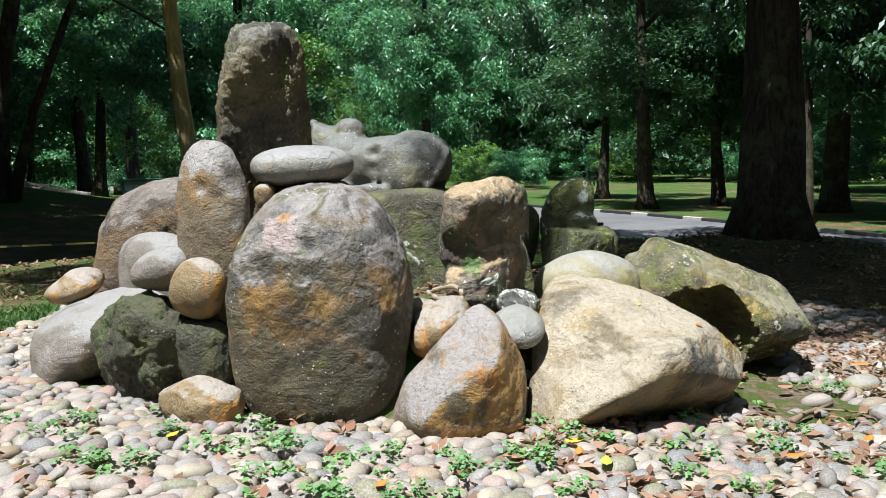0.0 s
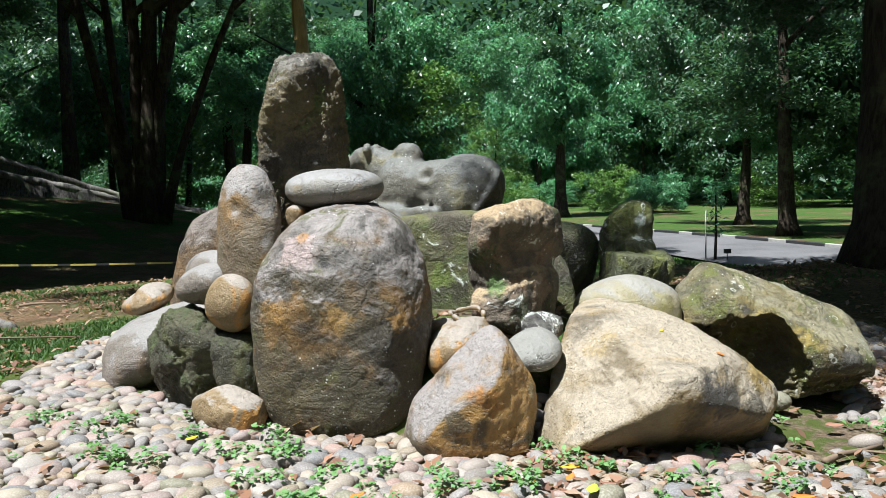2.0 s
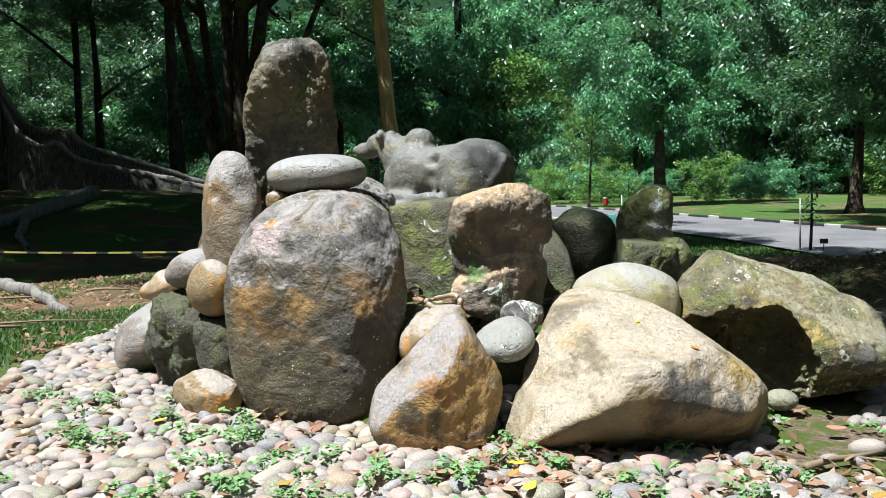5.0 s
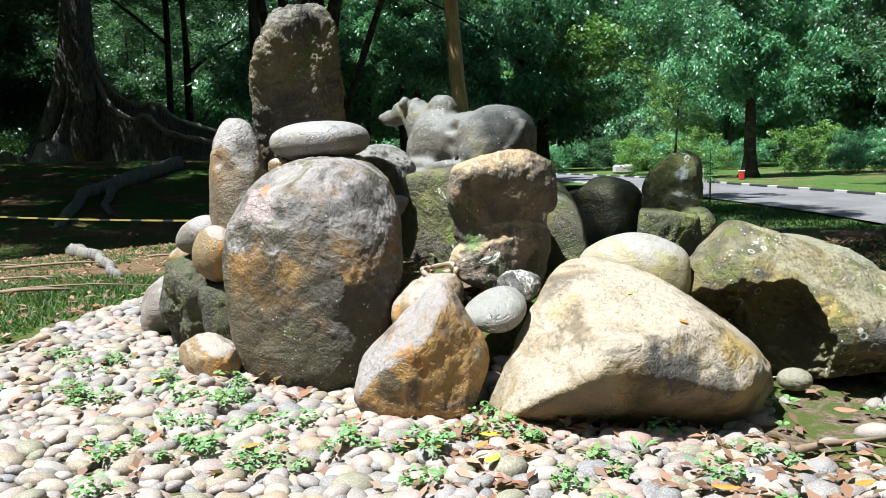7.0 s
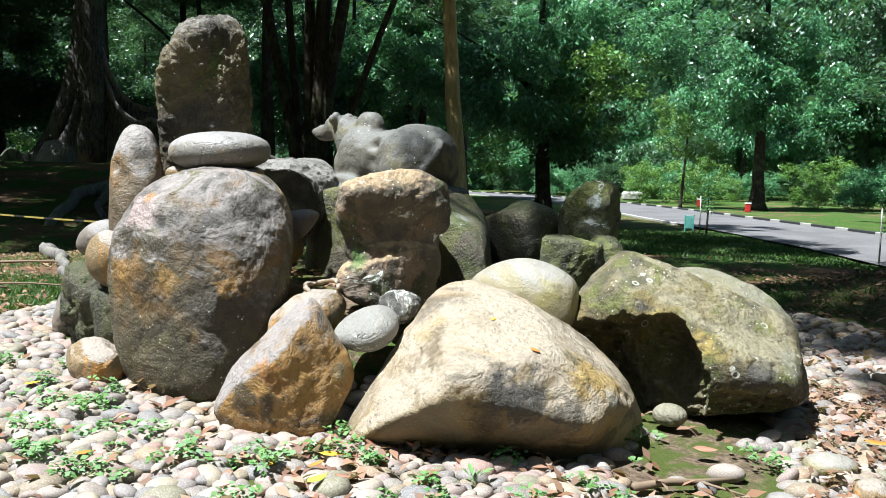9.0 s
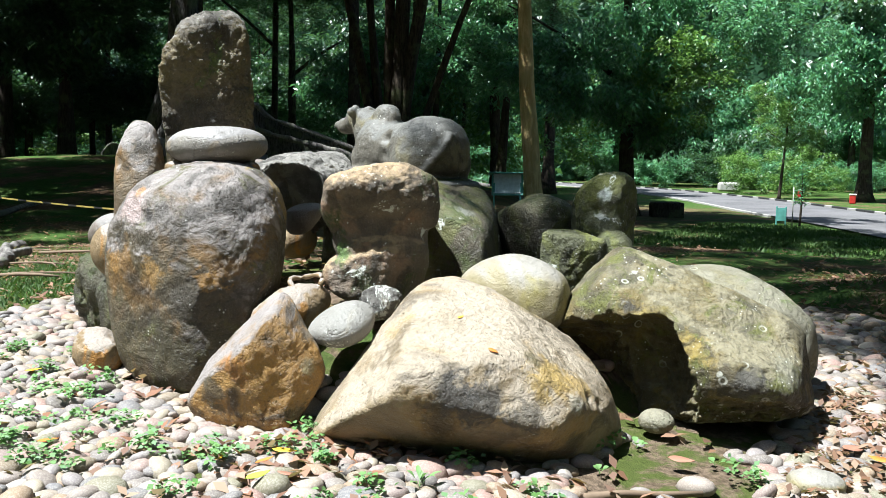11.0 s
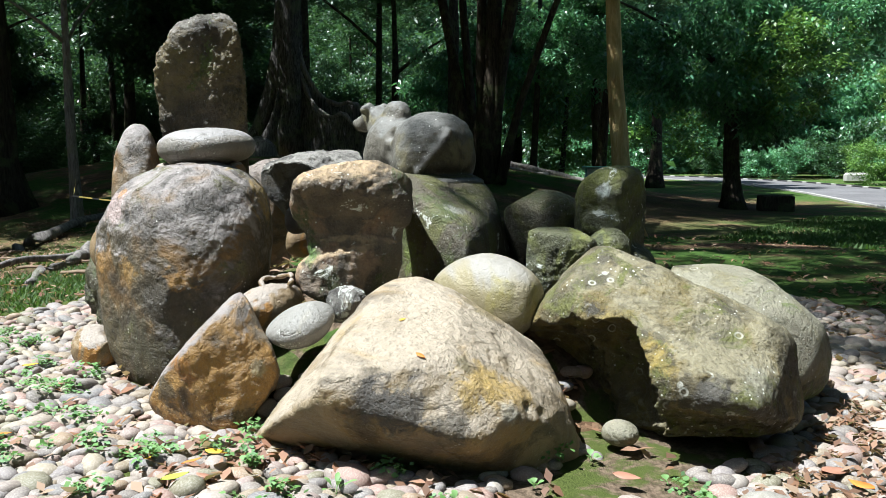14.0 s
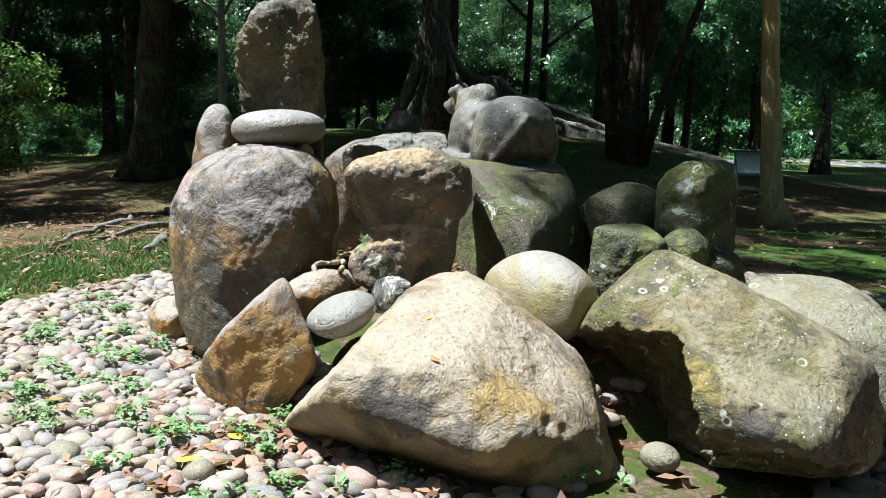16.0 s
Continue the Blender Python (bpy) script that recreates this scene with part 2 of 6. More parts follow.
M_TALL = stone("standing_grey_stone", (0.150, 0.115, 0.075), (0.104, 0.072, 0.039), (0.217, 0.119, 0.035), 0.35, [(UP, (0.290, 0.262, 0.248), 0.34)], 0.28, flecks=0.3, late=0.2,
    # dark patches over the hollows put their shade into the colour
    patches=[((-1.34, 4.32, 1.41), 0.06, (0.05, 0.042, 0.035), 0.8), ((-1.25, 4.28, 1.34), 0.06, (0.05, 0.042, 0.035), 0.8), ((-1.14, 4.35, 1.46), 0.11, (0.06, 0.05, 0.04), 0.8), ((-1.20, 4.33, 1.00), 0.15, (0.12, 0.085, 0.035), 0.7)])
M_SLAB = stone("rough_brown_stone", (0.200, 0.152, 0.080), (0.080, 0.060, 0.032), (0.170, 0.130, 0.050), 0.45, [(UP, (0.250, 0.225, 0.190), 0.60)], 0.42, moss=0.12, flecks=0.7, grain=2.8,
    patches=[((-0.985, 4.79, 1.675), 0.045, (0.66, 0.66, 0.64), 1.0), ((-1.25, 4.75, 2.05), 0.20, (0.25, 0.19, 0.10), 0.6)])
# tan top over a darker body colour paints the sunlit top and dim front
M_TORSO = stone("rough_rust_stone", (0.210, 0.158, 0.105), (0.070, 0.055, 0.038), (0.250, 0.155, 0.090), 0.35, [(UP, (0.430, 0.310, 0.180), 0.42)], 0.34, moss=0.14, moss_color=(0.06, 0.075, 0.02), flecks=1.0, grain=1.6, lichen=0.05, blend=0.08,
    patches=[((0.174, 4.70, 0.90), 0.09, (0.10, 0.19, 0.04), 0.85), ((0.15, 4.66, 0.75), 0.12, (0.32, 0.25, 0.19), 0.6), ((0.42, 4.85, 0.84), 0.13, (0.30, 0.20, 0.13), 0.6)])
M_MOSSY = stone("mossy_dark_stone", (0.098, 0.086, 0.041), (0.038, 0.034, 0.017), (0.083, 0.086, 0.015), 0.45, (), 0.4, moss=0.35, moss_color=(0.05, 0.065, 0.014), flecks=0.5, grain=1.8)
M_FIG = stone("mossy_lichen_stone", (0.085, 0.086, 0.036), (0.048, 0.052, 0.018), (0.120, 0.132, 0.024), 0.45, (), 0.35, moss=0.22, moss_color=(0.065, 0.08, 0.018), flecks=0.8, grain=1.4, lichen=0.05,
    patches=[((1.11, 6.25, 1.22), 0.075, (0.66, 0.71, 0.67), 1.0), ((1.08, 6.24, 1.08), 0.05, (0.55, 0.57, 0.52), 0.8)])
M_PED = stone("pedestal_stone", (0.100, 0.084, 0.052), (0.060, 0.048, 0.028), (0.105, 0.105, 0.030), 0.42, (), 0.30, moss=0.28, moss_color=(0.065, 0.082, 0.018), flecks=0.5, grain=1.4, lichen=0.015,
    patches=[((0.37, 5.68, 1.08), 0.11, (0.25, 0.245, 0.23), 0.6), ((0.10, 5.63, 0.80), 0.18, (0.12, 0.17, 0.02), 0.8), ((-0.35, 5.60, 0.85), 0.16, (0.13, 0.18, 0.02), 0.8), ((-0.62, 5.62, 1.05), 0.15, (0.20, 0.20, 0.03), 0.7)])
M_BULL = stone("carved_grey_stone", (0.100, 0.096, 0.080), (0.089, 0.078, 0.059), (0.148, 0.130, 0.074), 0.30, [(UP, (0.116, 0.114, 0.104), 0.4)], 0.15, flecks=0.8, grain=0.4,
    patches=[((-0.10, 5.82, 1.62), 0.12, (0.24, 0.24, 0.22), 0.5), ((0.03, 5.88, 1.52), 0.06, (0.34, 0.34, 0.31), 0.6)])
M_LICHEN = stone("crusted_stone", (0.20, 0.19, 0.17), (0.045, 0.04, 0.035), (0.22, 0.19, 0.14), 0.2, (), 0.15, flecks=0.9, grain=2.2, lichen=0.48, size=0.4)
M_LEAN = stone("leaning_brown_stone", (0.189, 0.128, 0.072), (0.090, 0.058, 0.033), (0.172, 0.099, 0.041), 0.40, [(UP, (0.230, 0.190, 0.165), 0.62)], 0.3, flecks=0.6, grain=1.9)
M_CRAG = stone("craggy_grey_stone", (0.205, 0.190, 0.165), (0.060, 0.054, 0.045), (0.150, 0.125, 0.085), 0.30, [(UP, (0.300, 0.285, 0.260), 0.55)], 0.50, flecks=0.5, grain=2.4, size=0.6)


def pebble_material(pick_name):
    n = Nodes("pebble_" + pick_name)
    pick = n.random() if pick_name == "single" else n.island()
    col = n.palette(pick, [(0.216, 0.181, 0.161), (0.171, 0.150, 0.139), (0.254, 0.212, 0.174), (0.216, 0.165, 0.152), (0.152, 0.138, 0.136), (0.235, 0.196, 0.171), (0.223, 0.159, 0.105),
                           (0.190, 0.169, 0.167), (0.242, 0.175, 0.155), (0.133, 0.116, 0.108), (0.267, 0.236, 0.212), (0.184, 0.145, 0.102), (0.236, 0.150, 0.128), (0.150, 0.140, 0.095), (0.128, 0.124, 0.130), (0.262, 0.225, 0.170)])
    col = n.mix(n.ramp(n.noise(14.0, 6, 0.65), 0.35, 0.7, 0.0, 0.45), col, n.mix(0.6, col, (0.14, 0.11, 0.07)))
    col = n.mix(n.ramp(n.noise(150.0, 3, 0.6), 0.4, 0.7, 0.0, 0.3), col, (0.48, 0.44, 0.39))
    return n.end(col, 0.6, n.bump(n.noise(120.0, 4, 0.7), 0.004, 0.5), 0.3)


M_PEBBLE = pebble_material("single")
M_PEBBLES = pebble_material("many")


def ground_material():
    n = Nodes("park_ground")
    x, y = n.axis(0), n.axis(1)
    fine = n.noise(22.0, 8, 0.7)
    soil = n.mix(n.ramp(fine, 0.35, 0.65), (0.055, 0.036, 0.022), (0.13, 0.085, 0.055))
    bits = n.cells(34.0, "F1", "Color")
    litter = n.mix(0.7, soil, n.mix(n.ramp(bits, 0.2, 0.8), (0.10, 0.055, 0.03), (0.26, 0.16, 0.10)))
    col = n.mix(n.ramp(n.noise(1.3, 6, 0.65), 0.42, 0.58), soil, litter)
    grass = n.mix(n.ramp(n.noise(9.0, 7, 0.75), 0.35, 0.65), (0.028, 0.06, 0.014), (0.065, 0.115, 0.024))
    # grass: on the left lawn, along the road and beyond it; litter stays under the big tree
    lawn = n.ramp(n.noise(0.55, 5, 0.6), 0.40, 0.54)
    far = n.math("MULTIPLY", n.ramp(y, 15.0, 22.0), n.math("MAXIMUM", n.ramp(x, -8.0, -2.5), n.ramp(y, 40.0, 46.0)))
    bare = n.math("MULTIPLY", n.ramp(x, -8.5, -3.5, 0.75, 0.0), n.math("MULTIPLY", n.ramp(x, -15.0, -11.0), n.math("MULTIPLY", n.ramp(y, 12.0, 18.0), n.ramp(y, 40.0, 46.0, 1.0, 0.0))))
    right = n.ramp(x, 2.0, 4.0)
    near_right = n.math("MULTIPLY", right, n.math("SUBTRACT", 1.0, far))
    lawn = n.math("MULTIPLY", n.math("MAXIMUM", lawn, n.math("MULTIPLY", far, n.ramp(n.noise(0.22, 5, 0.6), 0.40, 0.56))), n.math("SUBTRACT", 1.0, n.math("MULTIPLY", near_right, 0.85)))
    left = n.math("MULTIPLY", n.ramp(x, -4.9, -4.3, 1.0, 0.0), n.ramp(y, 8.0, 13.0, 1.0, 0.0))
    lawn = n.math("MULTIPLY", lawn, n.math("SUBTRACT", 1.0, n.math("MULTIPLY", left, 0.8)))
    lawn = n.math("MULTIPLY", lawn, n.math("SUBTRACT", 1.0, bare))
    col = n.mix(lawn, col, grass)
    h = n.math("ADD", fine, n.math("MULTIPLY", n.noise(70.0, 4, 0.7), 0.6))
    return n.end(col, 0.95, n.bump(h, 0.04, 0.8), 0.1)


def soil_material():
    n = Nodes("mound_soil")
    fine = n.noise(26.0, 8, 0.7)
    col = n.mix(n.ramp(fine, 0.35, 0.65), (0.085, 0.062, 0.042), (0.21, 0.155, 0.11))
    col = n.mix(n.ramp(n.noise(3.0, 7, 0.7, 0.4), 0.46, 0.56), col, n.mix(fine, (0.04, 0.055, 0.014), (0.11, 0.135, 0.035)))
    return n.end(col, 0.95, n.bump(n.math("ADD", fine, n.noise(90.0, 4, 0.7)), 0.03, 0.8), 0.1)


def asphalt_material():
    n = Nodes("asphalt")
    col = n.mix(n.ramp(n.noise(0.5, 6, 0.6), 0.35, 0.65), (0.075, 0.072, 0.075), (0.12, 0.115, 0.12))
    col = n.mix(n.ramp(n.noise(90.0, 3, 0.7), 0.35, 0.7, 0.0, 0.5), col, (0.19, 0.185, 0.185))
    return n.end(col, 0.85, n.bump(n.noise(120.0, 3, 0.7), 0.006, 0.5), 0.25)


def bark_material(name, a, b, scale=1.0):
    n = Nodes(name)
    m = n.t.nodes.new("ShaderNodeMapping")
    m.inputs["Scale"].default_value = (1, 1, 0.18)
    n.t.links.new(n.coord, m.inputs[0])
    r = n.noise(14.0 * scale, 8, 0.7, 0.6, m.outputs[0])
    col = n.mix(n.ramp(r, 0.35, 0.65), a, b)
    col = n.mix(n.ramp(n.noise(1.6, 6, 0.65), 0.5, 0.62, 0.0, 0.6), col, n.mix(0.5, b, (0.12, 0.16, 0.06)))
    return n.end(col, 0.92, n.bump(r, 0.05, 0.9), 0.15)


def leaf_material(name, colors, gloss=0.42):
    n = Nodes(name)
    col = n.palette(n.island(), colors)
    col = n.mix(n.ramp(n.noise(0.6, 3, 0.5), 0.35, 0.65, 0.0, 0.5), col, n.mix(0.5, col, (0.012, 0.03, 0.006)))
    mat = n.end(col, gloss, None, 0.6)
    tr = n.t.nodes.new("ShaderNodeBsdfTranslucent")
    n.put(n.mix(0.35, col, (0.12, 0.22, 0.02)), tr.inputs[0])
    mixer = n.t.nodes.new("ShaderNodeMixShader")
    mixer.inputs[0].default_value = 0.36
    n.t.links.new(n.bsdf.outputs[0], mixer.inputs[1])
    n.t.links.new(tr.outputs[0], mixer.inputs[2])
    n.t.links.new(mixer.outputs[0], n.t.nodes["Material Output"].inputs[0])
    return mat


def plain_material(name, color, rough=0.6, metal=0.0):
    n = Nodes(name)
    col = n.mix(n.ramp(n.noise(7.0, 6, 0.65), 0.4, 0.7, 0.0, 0.5), color, tuple(c * 0.55 for c in color))
    n.bsdf.inputs["Metallic"].default_value = metal
    return n.end(col, rough, n.bump(n.noise(60.0, 4, 0.6), 0.004, 0.4), 0.4)


M_GROUND = ground_material()
M_SOIL = soil_material()
M_ASPHALT = asphalt_material()
M_BARK = bark_material("dark_bark", (0.022, 0.017, 0.013), (0.066, 0.052, 0.038))
M_BARK_PALE = bark_material("tan_bark", (0.32, 0.225, 0.095), (0.54, 0.40, 0.20), 0.5)
# darker copy of grey_bark: buttress walls carry their shade in the colour
M_BARK_SHADED = bark_material("shaded_grey_bark", (0.022, 0.020, 0.019), (0.13, 0.12, 0.115))
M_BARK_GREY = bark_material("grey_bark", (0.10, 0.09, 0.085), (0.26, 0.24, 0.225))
# dark_leaf is a darkened forest_leaf, putting shade into the colour of shaded woods
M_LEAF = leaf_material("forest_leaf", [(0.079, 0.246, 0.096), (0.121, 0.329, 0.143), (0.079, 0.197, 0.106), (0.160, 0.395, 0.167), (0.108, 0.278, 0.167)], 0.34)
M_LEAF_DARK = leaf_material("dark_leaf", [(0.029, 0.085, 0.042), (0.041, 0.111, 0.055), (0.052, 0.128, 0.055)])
M_LEAF_LIGHT = leaf_material("light_leaf", [(0.117, 0.247, 0.039), (0.156, 0.286, 0.058), (0.098, 0.195, 0.039)])
M_WEED = leaf_material("weed_leaf", [(0.13, 0.27, 0.07), (0.18, 0.33, 0.11), (0.16, 0.30, 0.13)], 0.6)
M_GRASS = leaf_material("grass_blade", [(0.040, 0.096, 0.016), (0.064, 0.136, 0.024), (0.052, 0.104, 0.020)], 0.7)
M_LITTER = leaf_material("dead_leaf", [(0.27, 0.13, 0.075), (0.36, 0.20, 0.13), (0.18, 0.085, 0.055), (0.40, 0.27, 0.19), (0.23, 0.13, 0.095)], 0.8)
M_WHITE = plain_material("white_paint", (0.75, 0.74, 0.70))
M_BLACK = plain_material("black_paint", (0.025, 0.025, 0.025))
M_RED = plain_material("red_paint", (0.45, 0.03, 0.025), 0.45)
M_TEAL = plain_material("teal_paint", (0.10, 0.30, 0.26), 0.5)
M_PANEL = plain_material("white_panel", (0.70, 0.74, 0.76), 0.3)
M_YELLOW = plain_material("yellow_tape", (0.42, 0.34, 0.09), 0.5)
M_TAPEDARK = plain_material("black_tape", (0.03, 0.03, 0.03), 0.5)
M_CONCRETE = plain_material("pale_concrete", (0.36, 0.35, 0.32), 0.9)
M_KERB = plain_material("weathered_kerb_paint", (0.30, 0.29, 0.27), 0.9)
M_YLEAF = plain_material("yellow_leaf", (0.62, 0.36, 0.03), 0.6)
M_GLEAF = plain_material("lime_leaf", (0.36, 0.45, 0.05), 0.6)
M_PLEAF = plain_material("russet_leaf", (0.30, 0.15, 0.10), 0.6)
M_TWIG = plain_material("dry_twig", (0.17, 0.12, 0.08), 0.85)
M_OLEAF = plain_material("orange_leaf", (0.50, 0.17, 0.03), 0.6)


# ---- building helpers ----
def mesh_object(name, verts, faces, material, smooth=True):
    me = bpy.data.meshes.new(name)
    me.from_pydata([tuple(v) for v in verts], [], [tuple(f) for f in faces])
    me.materials.append(material)
    if smooth:
        me.polygons.foreach_set("use_smooth", [True] * len(me.polygons))
    me.update()
    return new(name, me)


def under(ob, parent):
    ob.parent = parent
    return ob


def sphere(level):
    bm = bmesh.new()
    bmesh.ops.create_icosphere(bm, subdivisions=level, radius=1.0)
    v = np.array([p.co[:] for p in bm.verts])
    f = [[q.index for q in p.verts] for p in bm.faces]
    bm.free()
    return v / np.linalg.norm(v, axis=1)[:, None], f


SPHERES = {k: sphere(k) for k in (2, 4, 5, 6, 7)}
LOBES = np.array([(a, b, c) for a in (-1, 0, 1) for b in (-1, 0, 1) for c in (-1, 0, 1) if abs(a) + abs(b) + abs(c)], float)
LOBES /= np.linalg.norm(LOBES, axis=1)[:, None]


def turned(rot):
    return np.array(Euler([radians(a) for a in rot]).to_matrix())


def rough(v, amount, scale, seed, octaves=4):
    """Height of fractal noise at each point, about -amount to amount."""
    off = Vector((seed * 13.7, seed * 7.1, seed * 3.3))
    return amount * np.array([noise.fractal(Vector(p) * scale + off, 0.9, 2.1, octaves) for p in v])


def boulder(name, centre, radii, rot, lobes, material, label, base=None, lumps=0.03, seed=1, level=5, dents=(), facets=0.0, square=2.0, undercut=0.0, cuts=()):
    """A stone: an ellipsoid swollen and cut along 26 directions, with lumps, facets and dents; base: the height its foot reaches."""
    d, faces = SPHERES[level]
    k = 1 + np.exp(7 * (d @ LOBES.T - 1)) @ np.array(lobes)
    q = d / (np.sum(np.abs(d) ** square, axis=1) ** (1 / square))[:, None]
    v = (q * k[:, None] * np.array(radii)) @ turned(rot).T
    out = v / np.linalg.norm(v, axis=1)[:, None]
    size = float(np.mean(radii))
    v += out * (rough(v / size, lumps * size, 1.6, seed) + rough(v / size, lumps * size * 0.40, 5.0, seed + 5) + rough(v / size, lumps * size * 0.16, 17.0, seed + 8))[:, None]
    if facets:
        for i in range(9):
            rng = random.Random(seed * 31 + i)
            nrm = np.array([rng.gauss(0, 1) for _ in range(3)])
            nrm /= np.linalg.norm(nrm)
            lim = np.max(v @ nrm) * (1 - facets * rng.uniform(0.4, 1.0))
            over = np.maximum(v @ nrm - lim, 0)
            v -= nrm * (over * 0.85)[:, None]
    for way, keep in cuts:
        nrm = np.array(way) / np.linalg.norm(way)
        over = np.maximum(v @ nrm - np.max(v @ nrm) * keep, 0)
        v -= nrm * (over * 0.9)[:, None]
    for place, radius, depth in dents:
        q = np.linalg.norm(v + np.array(centre) - np.array(place), axis=1) / radius
        v -= out * (depth * np.exp(-q * q))[:, None]
    if base is not None:
        low = v[:, 2].min()
        want = base - centre[2]
        if want < low:
            down = v[:, 2] < 0
            v[down, 2] *= want / low
    if undercut:
        low, high = v[:, 2].min(), v[:, 2].max()
        deep = np.clip((low + 0.40 * (high - low) - v[:, 2]) / (0.40 * (high - low)), 0, 1)
        v[:, :2] *= (1 - undercut * smooth(0, 1, deep))[:, None]
    foot = Vector((centre[0], centre[1], centre[2] + float(v[:, 2].min())))
    v = v + np.array(centre) - np.array(foot)
    ob = mesh_object(name, v, faces, material)
    ob.location = foot
    return tagged(ob, label, "stone")


def cut_shape(centre, planes, power, level, lumps, seed, hollows=(), pits=0.35, foot=None):
    """A stone bounded by rounded planes (way out and distance from the centre), with lumps, pits and scooped hollows."""
    d, faces = SPHERES[level]
    a = np.array([np.array(q[:3]) / np.linalg.norm(q[:3]) / q[3] for q in planes])
    v = d * (np.sum(np.maximum(d @ a.T, 1e-9) ** power, axis=1) ** (-1 / power))[:, None]
    size = float(np.mean([q[3] for q in planes]))
    h = rough(v / size, lumps * size, 1.7, seed) + rough(v / size, lumps * size * pits, 5.5, seed + 5) + rough(v / size, lumps * size * pits * 0.45, 19.0, seed + 8)
    v = v + d * h[:, None] + np.array(centre)
    for place, radius, way in hollows:
        m = np.array(way) / np.linalg.norm(way)
        q = v - np.array(place)
        q[:, 2] = np.maximum(q[:, 2], 0)          # the hollow opens towards the ground
        b, c = q @ m, np.sum(q * q, axis=1) - (radius + rough(v, radius * 0.16, 5.0, seed + 2) + rough(v, radius * 0.06, 17.0, seed + 4)) ** 2
        inside = c < 0
        v[inside] += m * (np.sqrt(np.maximum(b * b - c, 0)) - b)[inside, None]
    if foot is not None:
        low = v[:, 2].min()
        if low > foot:
            down = v[:, 2] < centre[2]
            v[down, 2] = centre[2] + (v[down, 2] - centre[2]) * (foot - centre[2]) / (low - centre[2])
    return v, faces


def cut_stone(name, centre, planes, power, material, label, lumps=0.03, seed=1, level=7, hollows=(), dents=(), pits=0.35, foot=None):
    v, faces = cut_shape(centre, planes, power, level, lumps, seed, hollows, pits, foot)
    out = (v - np.array(centre)) / np.linalg.norm(v - np.array(centre), axis=1)[:, None]
    for place, radius, depth in dents:
        q = np.linalg.norm(v - np.array(place), axis=1) / radius
        v = v - out * (depth * np.exp(-q ** 2))[:, None]
    base = Vector((centre[0], centre[1], float(v[:, 2].min())))
    ob = mesh_object(name, v - np.array(base), faces, material)
    ob.location = base
    return tagged(ob, label, "stone")


# ---- ground ----
def smooth(a, b, x):
    t = np.clip((x - a) / (b - a), 0, 1)
    return t * t * (3 - 2 * t)


def ground_height(x, y):
    x, y = np.asarray(x, float), np.asarray(y, float)
    r = np.hypot(x - 0.3, y - 6.0)
    near = 0.09 - 0.028 * np.clip(x, -3, 3)
    z = near * (1 - smooth(4.5, 9, r)) + 0.03 * smooth(4.5, 9, r) - 0.73 * smooth(8, 17, r)
    q = ((x + 0.05) / 1.75) ** 2 + ((y - 5.95) / 1.8) ** 2
    z = z + 0.50 * np.clip((1 - q) * 1.7, 0, 1) ** 0.8
    # the ground climbs towards the buttressed tree, and dips a little by the road
    z = z + 2.3 * (1 - smooth(5, 24, np.hypot(x + 29, y - 28)))
    z = z + 0.42 * (1 - smooth(0.3, 3.2, np.hypot(x - 4.3, y - 10.7)))
    return z


def build_ground():
    rings = [0.0]
    while rings[-1] < 320:
        rings.append(rings[-1] + max(0.09, rings[-1] * 0.045))
    n = 168
    verts, faces = [], []
    for r in rings:
        for k in range(n):
            a = 2 * math.pi * k / n
            verts.append((0.3 + r * math.cos(a), 5.8 + r * math.sin(a)))
    xy = np.array(verts)
    z = ground_height(xy[:, 0], xy[:, 1])
    bumps = np.array([noise.fractal(Vector((p[0] * 0.8, p[1] * 0.8, 3.0)), 1.0, 2.0, 4) for p in xy]) * 0.03
    far = np.hypot(xy[:, 0] - 0.3, xy[:, 1] - 6.0)
    z = z + bumps * smooth(3.6, 6.0, far) * 1.6
    for i in range(len(rings) - 1):
        for k in range(n):
            a, b = i * n + k, i * n + (k + 1) % n
            faces.append((a, b, b + n, a + n))
    ob = mesh_object("ground", np.c_[xy, z], faces, M_GROUND)
    return tagged(ob, "park ground of trodden soil, dead leaves and patchy grass", "ground", kind="structure")


build_ground()


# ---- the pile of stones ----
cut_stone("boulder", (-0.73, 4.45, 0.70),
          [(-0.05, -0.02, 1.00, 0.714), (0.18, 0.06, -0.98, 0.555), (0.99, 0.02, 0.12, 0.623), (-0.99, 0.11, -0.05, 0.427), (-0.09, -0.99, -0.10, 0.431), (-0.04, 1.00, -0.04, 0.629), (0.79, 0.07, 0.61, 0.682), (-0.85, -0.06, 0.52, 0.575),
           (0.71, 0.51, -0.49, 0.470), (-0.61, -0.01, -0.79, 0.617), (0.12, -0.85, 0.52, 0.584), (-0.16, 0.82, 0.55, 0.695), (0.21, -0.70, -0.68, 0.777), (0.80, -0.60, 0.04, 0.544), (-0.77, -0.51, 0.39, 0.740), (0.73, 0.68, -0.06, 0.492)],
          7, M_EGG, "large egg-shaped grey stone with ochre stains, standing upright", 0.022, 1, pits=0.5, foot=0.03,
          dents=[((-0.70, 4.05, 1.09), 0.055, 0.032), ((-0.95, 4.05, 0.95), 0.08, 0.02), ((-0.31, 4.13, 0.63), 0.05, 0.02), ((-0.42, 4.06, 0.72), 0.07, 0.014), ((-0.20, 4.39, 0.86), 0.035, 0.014)])
